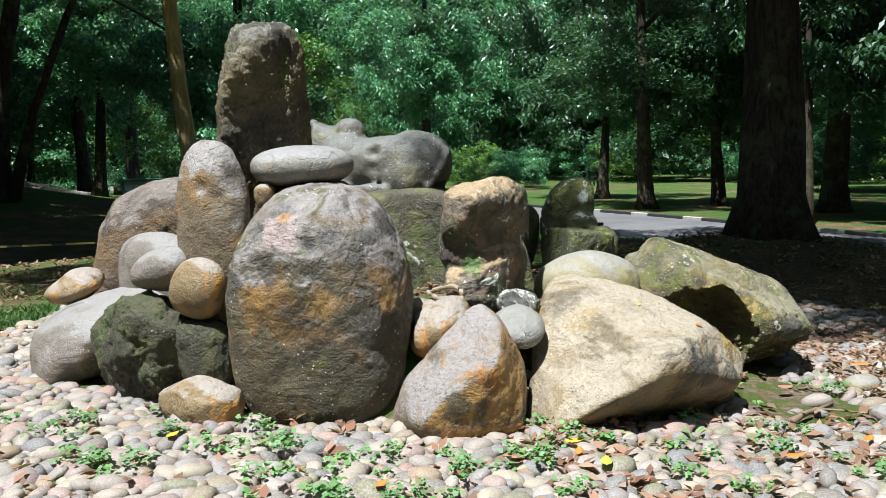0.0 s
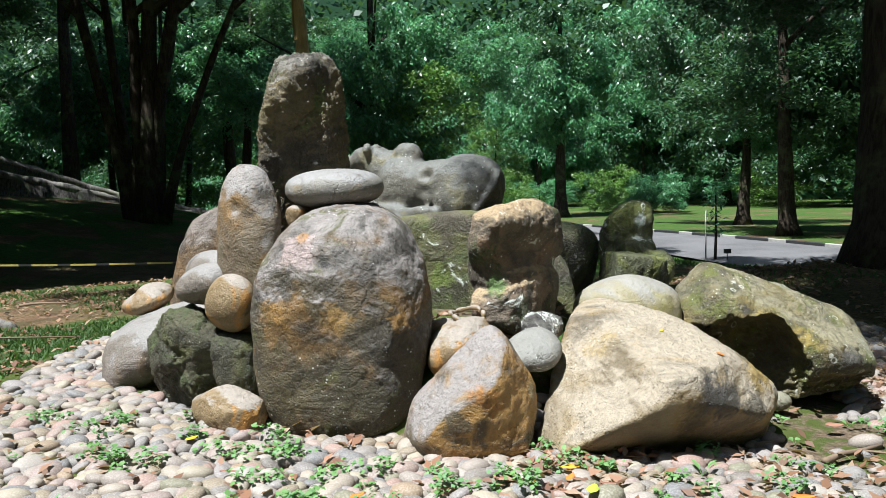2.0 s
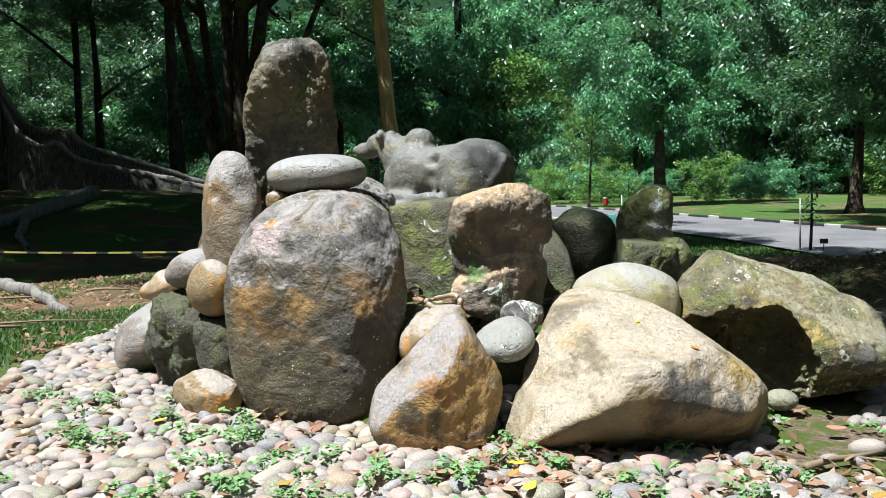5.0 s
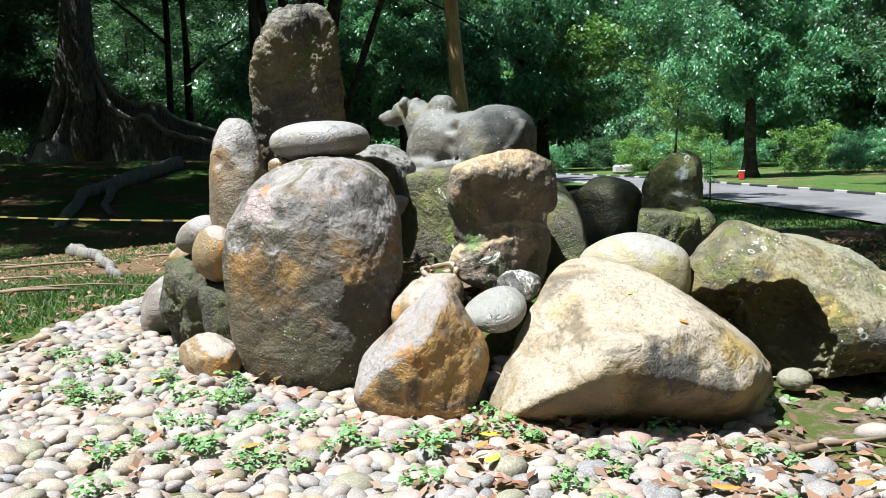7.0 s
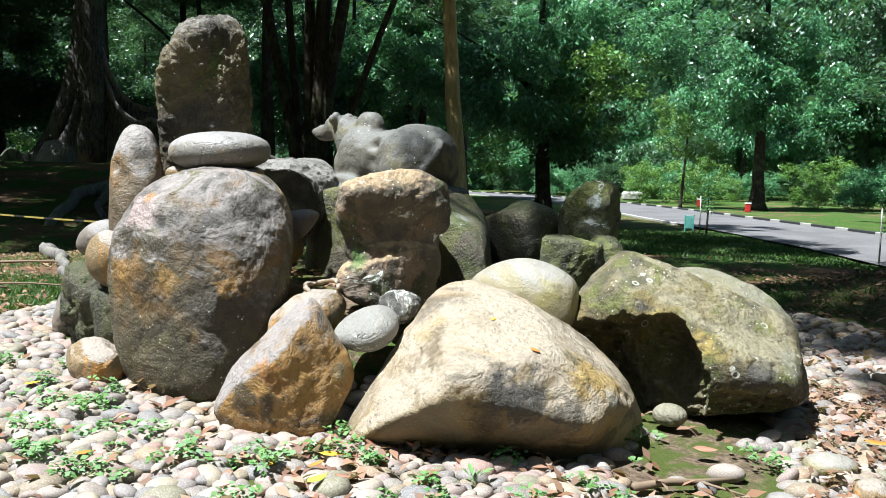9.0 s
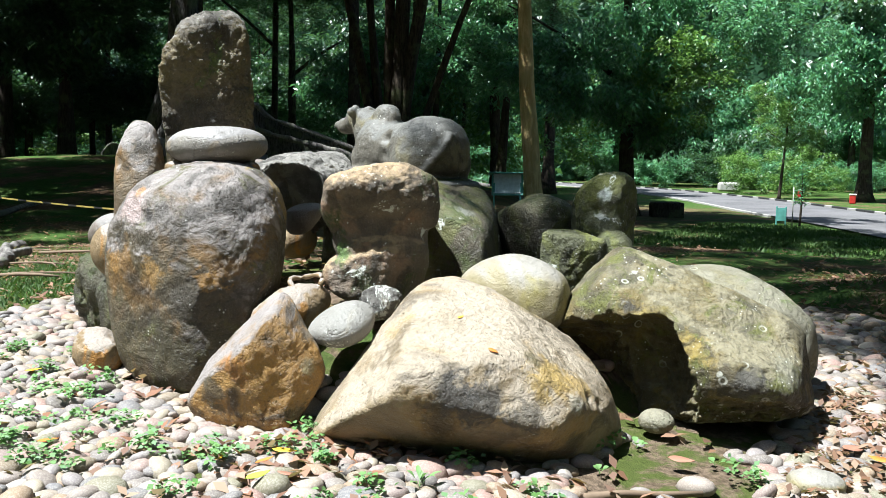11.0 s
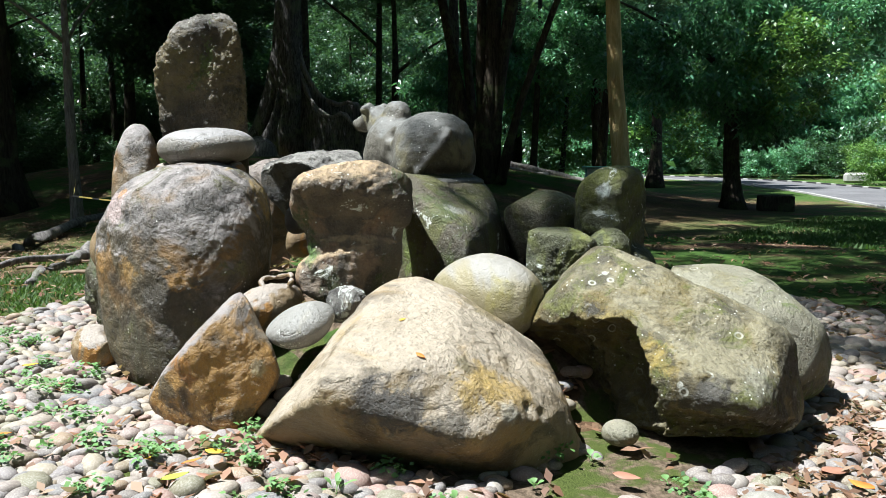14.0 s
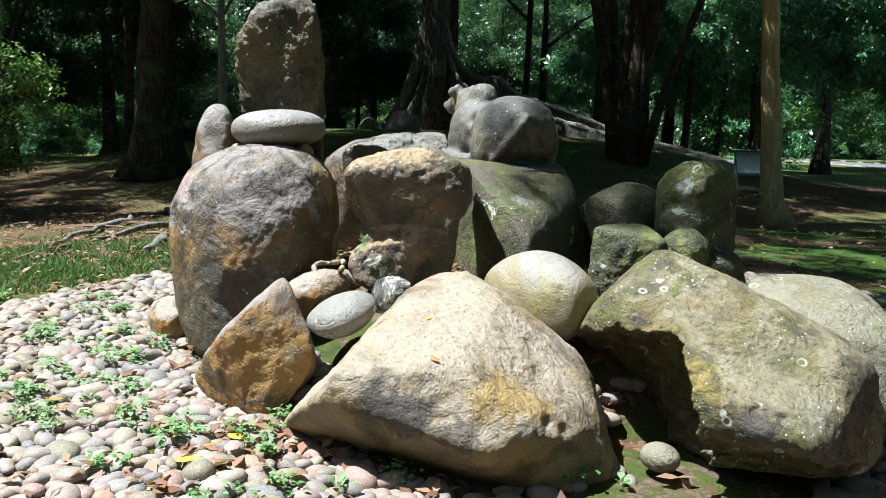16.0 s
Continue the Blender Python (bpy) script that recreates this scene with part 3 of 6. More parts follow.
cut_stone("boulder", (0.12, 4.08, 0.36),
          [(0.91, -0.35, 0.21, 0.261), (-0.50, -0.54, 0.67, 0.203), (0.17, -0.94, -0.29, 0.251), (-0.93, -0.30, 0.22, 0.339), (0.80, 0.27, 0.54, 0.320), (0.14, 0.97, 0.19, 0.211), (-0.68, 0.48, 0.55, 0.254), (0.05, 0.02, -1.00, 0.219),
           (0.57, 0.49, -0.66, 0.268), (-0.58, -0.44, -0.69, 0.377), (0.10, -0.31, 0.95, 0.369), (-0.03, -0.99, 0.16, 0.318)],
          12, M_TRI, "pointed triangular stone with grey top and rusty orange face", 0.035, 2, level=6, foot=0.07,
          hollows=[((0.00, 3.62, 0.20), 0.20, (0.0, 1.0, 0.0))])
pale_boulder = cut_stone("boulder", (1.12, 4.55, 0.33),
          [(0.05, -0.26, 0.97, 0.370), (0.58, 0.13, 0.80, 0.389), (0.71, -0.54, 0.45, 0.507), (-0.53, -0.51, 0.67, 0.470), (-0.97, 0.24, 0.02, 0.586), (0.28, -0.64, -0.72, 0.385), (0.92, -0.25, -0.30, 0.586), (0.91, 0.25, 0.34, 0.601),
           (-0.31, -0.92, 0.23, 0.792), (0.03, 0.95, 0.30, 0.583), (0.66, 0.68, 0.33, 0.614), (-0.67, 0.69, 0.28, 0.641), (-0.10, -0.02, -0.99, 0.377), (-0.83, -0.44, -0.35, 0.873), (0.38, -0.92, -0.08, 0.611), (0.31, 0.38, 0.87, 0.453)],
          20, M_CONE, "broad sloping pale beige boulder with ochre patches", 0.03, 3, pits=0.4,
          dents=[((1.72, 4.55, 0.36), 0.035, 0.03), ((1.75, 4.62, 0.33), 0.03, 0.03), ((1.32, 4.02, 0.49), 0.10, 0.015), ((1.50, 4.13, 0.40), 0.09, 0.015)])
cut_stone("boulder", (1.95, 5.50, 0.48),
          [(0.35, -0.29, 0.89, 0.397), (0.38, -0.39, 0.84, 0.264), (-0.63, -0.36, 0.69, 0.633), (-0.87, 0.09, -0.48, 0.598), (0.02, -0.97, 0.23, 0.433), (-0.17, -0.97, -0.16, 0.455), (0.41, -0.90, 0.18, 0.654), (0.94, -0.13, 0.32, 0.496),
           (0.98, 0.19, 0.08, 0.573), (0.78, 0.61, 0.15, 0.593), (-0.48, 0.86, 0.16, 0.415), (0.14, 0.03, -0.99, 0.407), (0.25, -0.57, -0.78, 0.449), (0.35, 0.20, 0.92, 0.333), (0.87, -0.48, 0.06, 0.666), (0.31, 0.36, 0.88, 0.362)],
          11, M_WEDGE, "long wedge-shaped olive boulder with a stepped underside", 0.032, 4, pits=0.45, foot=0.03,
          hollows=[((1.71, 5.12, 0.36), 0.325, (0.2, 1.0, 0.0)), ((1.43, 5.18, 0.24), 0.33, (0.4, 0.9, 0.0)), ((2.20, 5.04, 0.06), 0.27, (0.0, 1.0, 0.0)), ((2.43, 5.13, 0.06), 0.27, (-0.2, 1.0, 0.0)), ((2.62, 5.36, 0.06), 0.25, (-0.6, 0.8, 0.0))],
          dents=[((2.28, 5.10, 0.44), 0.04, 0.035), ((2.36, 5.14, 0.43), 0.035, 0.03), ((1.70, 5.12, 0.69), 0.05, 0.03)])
boulder("boulder", (0.96, 5.24, 0.71), (0.37, 0.22, 0.18), (17, 0, 1),
        (0.03, 0.00, -0.01, 0.13, -0.07, -0.06, 0.05, 0.01, -0.05, 0.00, 0.00, 0.00, -0.02, 0.09, 0.01, 0.00, 0.03, 0.16, 0.01, 0.01, -0.02, -0.12, 0.02, 0.04, -0.04, -0.08),
        M_OVAL, "smooth oval buff river stone lying flat", base=0.45, lumps=0.01, seed=5, level=5, facets=0)
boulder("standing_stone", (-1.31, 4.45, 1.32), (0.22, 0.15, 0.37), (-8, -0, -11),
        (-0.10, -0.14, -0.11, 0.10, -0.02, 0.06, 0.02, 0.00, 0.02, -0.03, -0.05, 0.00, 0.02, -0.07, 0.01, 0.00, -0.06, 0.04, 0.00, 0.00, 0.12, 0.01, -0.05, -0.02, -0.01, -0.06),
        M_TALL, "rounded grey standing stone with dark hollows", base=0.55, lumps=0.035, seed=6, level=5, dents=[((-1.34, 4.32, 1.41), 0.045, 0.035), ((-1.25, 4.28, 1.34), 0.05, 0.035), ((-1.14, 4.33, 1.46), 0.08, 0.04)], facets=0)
boulder("flat_stone", (-0.83, 4.68, 1.50), (0.30, 0.27, 0.12), (2, -1, 8),
        (0.00, 0.00, 0.00, 0.00, 0.00, 0.00, 0.00, 0.00, 0.00, 0.00, 0.00, 0.00, 0.00, 0.00, 0.00, 0.00, 0.00, 0.00, 0.00, 0.00, 0.00, 0.00, 0.00, 0.00, 0.00, 0.00),
        M_FLAT, "smooth flat lens-shaped grey stone lying across boulders", base=None, lumps=0.012, seed=7, level=5, square=2.35, facets=0)
cut_stone("stone_stele", (-1.06, 4.95, 1.85),
          [(0.87, -0.50, 0.03, 0.192), (-0.76, -0.60, -0.25, 0.421), (0.54, 0.84, 0.04, 0.152), (-0.77, 0.64, -0.05, 0.187), (-0.22, -0.11, 0.97, 0.533), (0.01, 0.02, -1.00, 0.835), (0.46, -0.84, -0.29, 0.214), (0.38, 0.67, 0.64, 0.375),
           (-0.55, -0.69, 0.47, 0.446), (0.32, -0.47, 0.82, 0.509), (-0.97, -0.21, 0.13, 0.305)],
          11, M_SLAB, "tall rough brown upright stone slab with rounded top", 0.05, 8, pits=0.8, foot=0.5)
boulder("boulder", (0.47, 6.55, 1.02), (0.30, 0.28, 0.17), (-16, -1, -12),
        (-0.02, 0.00, -0.29, 0.01, 0.14, -0.15, -0.02, 0.04, 0.03, 0.02, 0.00, -0.06, -0.01, 0.09, -0.05, -0.01, 0.01, 0.05, 0.01, 0.02, 0.06, 0.07, 0.06, 0.00, 0.02, 0.03),
        M_MOSSY, "dark rounded mossy boulder behind the pile", base=0.45, lumps=0.03, seed=9, level=5, facets=0)
cut_stone("boulder", (0.98, 5.95, 0.80),
          [(0.70, -0.70, -0.14, 0.254), (-0.74, -0.68, -0.02, 0.264), (0.65, 0.72, 0.25, 0.184), (-0.99, -0.16, 0.04, 0.118), (0.07, 0.06, 1.00, 0.190), (0.07, 0.09, -0.99, 0.386), (0.31, -0.95, 0.08, 0.255), (0.24, -0.24, 0.94, 0.300)],
          10, M_FIG, "squarish mossy stone block beside the carved stone", 0.05, 10, level=6, pits=0.5, foot=0.42)
boulder("boulder", (1.95, 6.34, 0.45), (0.50, 0.50, 0.38), (4, 2, -11),
        (0.01, -0.01, 0.08, 0.01, 0.04, 0.18, 0.00, 0.00, -0.01, 0.01, 0.00, 0.01, 0.03, -0.19, 0.02, -0.02, -0.08, 0.00, 0.01, -0.02, 0.12, -0.05, -0.09, 0.12, -0.06, -0.21),
        M_LOW, "low broad olive boulder with pale lichen rings", base=0.0, lumps=0.04, seed=11, level=5, facets=0.12)
boulder("rough_stone", (0.43, 4.67, 0.67), (0.13, 0.10, 0.06), (20, 0, -8),
        (-0.02, -0.02, -0.05, 0.01, 0.00, -0.01, 0.00, 0.00, 0.06, -0.02, 0.03, 0.00, -0.01, 0.01, 0.00, 0.00, 0.01, 0.03, 0.02, 0.00, 0.00, 0.00, 0.01, 0.02, 0.03, 0.00),
        M_LICHEN, "small craggy stone crusted with white lichen", base=0.55, lumps=0.13, seed=12, level=5, facets=0)
boulder("river_stone", (0.40, 4.39, 0.57), (0.16, 0.18, 0.10), (18, 4, -10),
        (0.01, 0.08, -0.05, 0.00, 0.02, -0.05, 0.00, -0.01, -0.03, -0.06, -0.03, -0.02, -0.03, 0.00, 0.00, 0.07, 0.07, 0.04, 0.00, 0.00, 0.02, 0.01, -0.01, -0.03, -0.01, -0.01),
        M_SPECK, "smooth speckled grey oval river stone", base=None, lumps=0.012, seed=13, level=5, facets=0)
boulder("boulder", (-0.03, 4.49, 0.59), (0.18, 0.22, 0.14), (2, -4, -3),
        (0.24, 0.11, -0.10, -0.01, -0.07, -0.05, -0.02, -0.02, -0.03, -0.05, 0.04, -0.10, -0.25, -0.04, -0.03, -0.07, 0.04, -0.12, 0.01, 0.00, -0.06, 0.04, 0.07, -0.01, -0.05, 0.14),
        M_TAN, "small yellowish tan stone wedged between boulders", base=0.4, lumps=0.05, seed=14, level=5, facets=0.1)
boulder("boulder", (-2.27, 5.14, 0.45), (0.53, 0.43, 0.21), (11, -18, -1),
        (0.14, -0.07, -0.05, 0.00, -0.06, 0.00, 0.00, 0.01, 0.15, -0.14, -0.01, -0.02, 0.03, -0.08, 0.00, 0.00, 0.04, 0.00, 0.01, 0.01, 0.01, 0.01, 0.00, 0.01, 0.02, 0.01),
        M_GREY, "long low grey boulder with pale rounded back", base=0.05, lumps=0.04, seed=15, level=5, facets=0.04)
boulder("boulder", (-1.78, 4.59, 0.48), (0.39, 0.22, 0.31), (-5, 0, -28),
        (-0.03, -0.06, -0.20, 0.04, 0.11, -0.02, -0.02, 0.02, 0.03, -0.12, -0.03, 0.20, 0.04, -0.20, 0.02, 0.01, -0.04, -0.04, 0.06, 0.28, -0.13, 0.07, -0.08, -0.14, 0.03, 0.04),
        M_MOSSY, "craggy dark stone covered in green moss", base=0.05, lumps=0.16, seed=16, level=6, facets=0.1)
boulder("boulder", (-1.31, 4.13, 0.27), (0.24, 0.14, 0.11), (10, -3, -9),
        (-0.04, -0.11, -0.07, 0.06, 0.09, -0.03, 0.01, 0.01, 0.01, -0.04, 0.02, -0.02, -0.02, 0.05, 0.00, 0.04, -0.01, 0.03, 0.02, 0.00, 0.04, -0.03, -0.08, 0.04, -0.03, -0.18),
        M_TAN, "small tan stone with hollow top on pebbles", base=0.05, lumps=0.07, seed=17, level=5, facets=0.1)
boulder("river_stone", (-1.35, 4.29, 0.84), (0.17, 0.13, 0.18), (6, 15, -17),
        (0.06, 0.00, -0.04, 0.11, -0.01, -0.01, 0.01, 0.00, -0.01, -0.10, -0.01, -0.01, 0.01, -0.02, 0.02, 0.00, -0.05, 0.00, 0.00, 0.02, -0.02, -0.05, 0.08, -0.02, -0.05, -0.06),
        M_TAN, "small egg-shaped tan and rust stone standing on end", base=None, lumps=0.015, seed=18, level=5, facets=0)
boulder("river_stone", (-1.61, 4.46, 0.93), (0.20, 0.13, 0.13), (-28, -12, -29),
        (0.15, 0.01, -0.04, 0.03, 0.02, 0.00, -0.08, 0.00, 0.00, -0.01, -0.04, -0.09, -0.12, 0.03, 0.08, 0.00, 0.00, 0.00, 0.00, -0.03, 0.00, -0.02, 0.06, 0.02, -0.08, 0.01),
        M_GREY, "small smooth pale oval stone on mossy rock", base=None, lumps=0.015, seed=19, level=5, facets=0)
boulder("boulder", (-1.93, 5.28, 0.88), (0.37, 0.15, 0.19), (-21, -1, -28),
        (0.01, -0.10, 0.05, 0.06, -0.02, 0.08, 0.01, 0.00, 0.01, 0.00, 0.00, 0.00, 0.00, 0.05, 0.00, 0.00, 0.00, 0.00, 0.00, -0.02, 0.00, 0.00, -0.06, 0.00, 0.00, -0.03),
        M_GREY, "blue-grey rounded stone behind smaller stones", base=0.45, lumps=0.02, seed=20, level=5, facets=0)
boulder("boulder", (-2.58, 5.46, 0.70), (0.21, 0.18, 0.11), (19, -3, -27),
        (0.08, 0.18, -0.23, 0.00, -0.01, -0.14, 0.00, 0.00, 0.01, 0.02, 0.04, -0.11, -0.03, 0.00, -0.02, 0.00, 0.00, -0.01, 0.00, -0.01, -0.07, -0.01, 0.00, -0.08, 0.04, -0.02),
        M_TAN, "rounded orange-tan stone lying on the long boulder", base=None, lumps=0.03, seed=21, level=5, facets=0.05)
boulder("boulder", (-2.28, 6.16, 1.03), (0.72, 0.33, 0.32), (32, -17, -4),
        (0.12, -0.06, -0.11, 0.27, -0.25, -0.24, 0.00, -0.11, -0.14, 0.02, 0.00, -0.02, 0.02, 0.02, 0.00, 0.00, 0.14, 0.00, 0.00, 0.00, 0.00, 0.00, 0.00, 0.00, 0.00, 0.05),
        M_LEAN, "big leaning brown boulder with pitted pale top", base=0.05, lumps=0.06, seed=22, level=5, facets=0.08)
boulder("boulder", (-1.13, 5.80, 1.32), (0.33, 0.71, 0.12), (11, 7, 30),
        (-0.10, -0.04, -0.03, -0.03, 0.09, 0.04, 0.00, -0.02, -0.16, -0.01, 0.11, 0.03, 0.00, -0.04, 0.00, 0.02, -0.04, -0.01, -0.01, 0.00, -0.01, -0.04, -0.01, 0.01, 0.13, 0.19),
        M_CRAG, "jagged craggy grey boulder behind the flat stone", base=0.85, lumps=0.13, seed=23, level=6, undercut=0.3, cuts=[((0.30, -0.85, -0.50), 0.40)], facets=0.15)
boulder("river_stone", (0.33, 6.62, 0.80), (0.15, 0.16, 0.09), (7, -1, -9),
        (0.05, -0.03, -0.02, 0.00, -0.01, 0.02, 0.00, 0.00, 0.00, 0.05, 0.00, 0.00, 0.01, -0.01, 0.00, 0.01, 0.00, 0.01, 0.00, 0.00, 0.01, 0.00, -0.01, 0.02, 0.07, 0.03),
        M_GREY, "small flat grey stone on the mound", base=None, lumps=0.02, seed=24, level=4, facets=0)
boulder("river_stone", (-1.06, 5.65, 0.82), (0.11, 0.15, 0.14), (-4, 6, -11),
        (0.04, -0.01, -0.01, 0.00, 0.00, 0.00, 0.00, 0.00, 0.00, 0.09, 0.01, 0.00, -0.06, 0.00, 0.00, 0.02, 0.03, 0.00, 0.00, 0.00, -0.02, 0.00, 0.00, 0.00, 0.02, 0.05),
        M_TAN, "small pale tan stone behind the large boulder", base=None, lumps=0.03, seed=25, level=4, facets=0)
boulder("river_stone", (-0.76, 5.39, 1.06), (0.15, 0.08, 0.06), (21, -10, 14),
        (0.06, 0.03, 0.00, 0.00, 0.03, 0.00, 0.00, 0.00, 0.00, 0.01, 0.01, 0.00, 0.00, 0.00, 0.00, 0.00, -0.01, -0.03, -0.01, 0.00, -0.01, 0.01, 0.01, 0.01, 0.01, 0.00),
        M_GREY, "small rounded grey stone perched on another stone", base=0.9, lumps=0.03, seed=26, level=4, facets=0)
boulder("river_stone", (1.85, 5.10, 0.13), (0.092, 0.078, 0.062), (-4, -0, -9),
        (0.05, -0.01, -0.03, 0.01, -0.01, -0.01, 0.00, 0.00, 0.00, 0.00, 0.00, 0.00, -0.01, 0.00, 0.00, 0.00, 0.00, -0.01, 0.00, 0.00, -0.01, 0.00, 0.01, 0.00, 0.00, 0.01),
        M_LOW, "small round yellowish stone on bare earth", base=None, lumps=0.01, seed=27, level=4, facets=0)
boulder("boulder", (-1.35, 4.32, 0.50), (0.17, 0.12, 0.18), (12, -7, -17),
        (-0.05, -0.04, 0.05, -0.01, -0.01, 0.10, 0.00, 0.00, -0.01, 0.01, 0.00, 0.01, 0.03, -0.09, 0.00, 0.00, -0.04, 0.01, 0.00, 0.00, 0.02, 0.00, 0.01, 0.01, 0.00, 0.04),
        M_MOSSY, "dark craggy stone propping up smaller stones", base=0.1, lumps=0.09, seed=28, level=5, facets=0.1)


# ---- carved stones ----
def fused(name, balls, material, label, category, voxel=0.018, soften=6, dents=(), lumps=0.0, seed=1, grain=8.0, shapes=()):
    """Rounded masses (centre, half sizes, turn about z, squareness) melted into one carved stone."""
    verts, faces = [], []
    d, f = SPHERES[4]
    for c, r, rz, p in balls:
        q = d / (np.sum(np.abs(d) ** p, axis=1) ** (1 / p))[:, None]
        v = (q * np.array(r)) @ turned((0, 0, rz)).T + np.array(c)
        faces += [[i + len(verts) for i in t] for t in f]
        verts += [tuple(a) for a in v]
    for v, f in shapes:
        faces += [[i + len(verts) for i in t] for t in f]
        verts += [tuple(a) for a in v]
    ob = mesh_object(name, verts, faces, material)
    m = ob.modifiers.new("melt", "REMESH")
    m.mode, m.voxel_size = "VOXEL", voxel
    s = ob.modifiers.new("soften", "SMOOTH")
    s.factor, s.iterations = 0.5, soften
    me = bpy.data.meshes.new_from_object(ob.evaluated_get(bpy.context.evaluated_depsgraph_get()))
    ob.modifiers.clear()
    ob.data = me
    v = np.empty(len(me.vertices) * 3)
    me.vertices.foreach_get("co", v)
    v = v.reshape(-1, 3)
    nrm = np.empty(len(me.vertices) * 3)
    me.vertices.foreach_get("normal", nrm)
    nrm = nrm.reshape(-1, 3)
    if lumps:
        v += nrm * (rough(v, lumps, grain, seed) + rough(v, lumps * 0.4, grain * 3.5, seed + 3))[:, None]
    for place, radius, depth in dents:
        q = np.linalg.norm(v - np.array(place), axis=1) / radius
        v -= nrm * (depth * np.exp(-q ** 2))[:, None]
    foot = Vector((float(v[:, 0].mean()), float(v[:, 1].mean()), float(v[:, 2].min())))
    me.vertices.foreach_set("co", (v - np.array(foot)).ravel())
    me.polygons.foreach_set("use_smooth", [True] * len(me.polygons))
    me.update()
    ob.location = foot
    return tagged(ob, label, category)


def bull_statue():
    o, a = np.array((-0.5, 6.25, 1.27)), math.degrees(math.atan2(0.31, -0.95))
    fu, fv = np.array((-0.95, 0.31, 0)), np.array((-0.31, -0.95, 0))

    def at(u, v, w):
        return tuple(o + u * fu + v * fv + np.array((0, 0, w)))

    balls = []
    for u, v, w, ru, rv, rw in ((-0.12, 0, 0.23, 0.46, 0.245, 0.225), (-0.30, 0, 0.24, 0.285, 0.275, 0.245), (0.26, 0, 0.22, 0.24, 0.24, 0.27), (0.36, 0, 0.16, 0.20, 0.22, 0.20), (0.255, 0, 0.475, 0.13, 0.10, 0.125),
                                (0.44, 0, 0.36, 0.17, 0.13, 0.19), (0.52, 0, 0.44, 0.14, 0.11, 0.13), (0.65, 0, 0.49, 0.14, 0.095, 0.095), (0.80, 0, 0.445, 0.13, 0.072, 0.07)):
        balls.append((at(u, v, w), (ru, rv, rw), a, 2.3))
    for s in (-1, 1):
        for u, v, w, ru, rv, rw in ((-0.30, 0.19, 0.15, 0.21, 0.11, 0.18), (0.34, 0.22, 0.05, 0.22, 0.06, 0.055), (0.00, 0.27, 0.045, 0.20, 0.055, 0.05), (0.575, 0.115, 0.545, 0.04, 0.045, 0.045),
                                    (0.60, 0.07, 0.575, 0.04, 0.035, 0.035), (0.90, 0.04, 0.455, 0.035, 0.035, 0.035)):
            balls.append((at(u, s * v, w), (ru, rv, rw), a, 2.0))
    for i in range(9):
        k = i / 8
        balls.append((at(-0.58 + 0.10 * k * k, 0.04 + 0.20 * k, 0.33 - 0.27 * k), (0.028, 0.028, 0.035), a, 2.0))
    balls.append((at(0.02, 0, -0.02), (0.66, 0.33, 0.05), a, 4.0))
    return fused("bull_statue", balls, M_BULL, "weathered grey stone statue of a reclining humped bull", "statue", 0.014, 9,
                 [(at(-0.04, 0.25, 0.34), 0.05, 0.07), (at(-0.03, 0.25, 0.20), 0.06, 0.03), (at(0.72, 0.095, 0.51), 0.02, 0.012), (at(0.05, 0.25, 0.07), 0.05, 0.03)], 0.006, 4, 9.0)


bull_statue()
cut_stone("pedestal_stone", (-0.40, 6.25, 0.80),
          [(-0.10, 0.05, 0.99, 0.486), (0.89, -0.33, 0.32, 1.194), (-0.75, -0.66, 0.02, 0.707), (-0.18, -0.98, -0.02, 0.596), (0.92, 0.37, 0.13, 0.686), (-0.85, 0.39, 0.36, 0.593), (0.05, 1.00, 0.07, 0.603), (0.14, 0.06, -0.99, 0.471),
           (0.47, -0.03, 0.88, 0.646), (0.64, 0.67, 0.38, 0.570), (-0.54, -0.73, 0.42, 0.945)],
          16, M_PED, "large mossy flat-topped boulder carrying the bull statue", 0.02, 3, pits=0.5, foot=0.3)
fused("carved_torso", [((0.23, 4.94, 0.99), (0.27, 0.175, 0.16), 48, 4.0), ((0.25, 4.92, 0.88), (0.25, 0.175, 0.14), 48, 4.0)], M_TORSO, "rough broken stone torso, rust-brown with pale flecks", "statue", 0.011, 1, [((0.46, 4.88, 1.10), 0.05, 0.02)], 0.009, 7, 11.0,
      shapes=[cut_shape((0.19, 4.98, 1.21), [(0.88, -0.47, 0.09, 0.282), (-0.70, -0.70, 0.12, 0.348), (0.67, 0.74, 0.04, 0.326), (-0.99, 0.06, 0.11, 0.185), (-0.27, -0.01, 0.96, 0.164), (-0.01, 0.04, -1.00, 0.216), (0.44, -0.43, 0.79, 0.267),
                                             (0.58, -0.66, -0.48, 0.254), (-0.57, -0.53, 0.63, 0.313), (0.18, 0.35, 0.92, 0.221), (-0.53, -0.54, -0.65, 0.346), (0.51, 0.49, -0.70, 0.343)], 12, 6, 0.05, 7),
              cut_shape((0.24, 4.96, 0.78), [(0.84, -0.53, -0.11, 0.226), (-0.70, -0.71, 0.00, 0.381), (0.65, 0.72, -0.23, 0.218), (-0.98, 0.20, 0.05, 0.199), (-0.22, -0.14, 0.97, 0.166), (-0.31, -0.24, -0.92, 0.227), (0.50, -0.45, 0.74, 0.269),
                                             (-0.41, -0.66, 0.63, 0.314), (0.41, 0.64, 0.65, 0.262), (0.14, -0.98, -0.13, 0.305)], 10, 6, 0.035, 17)])
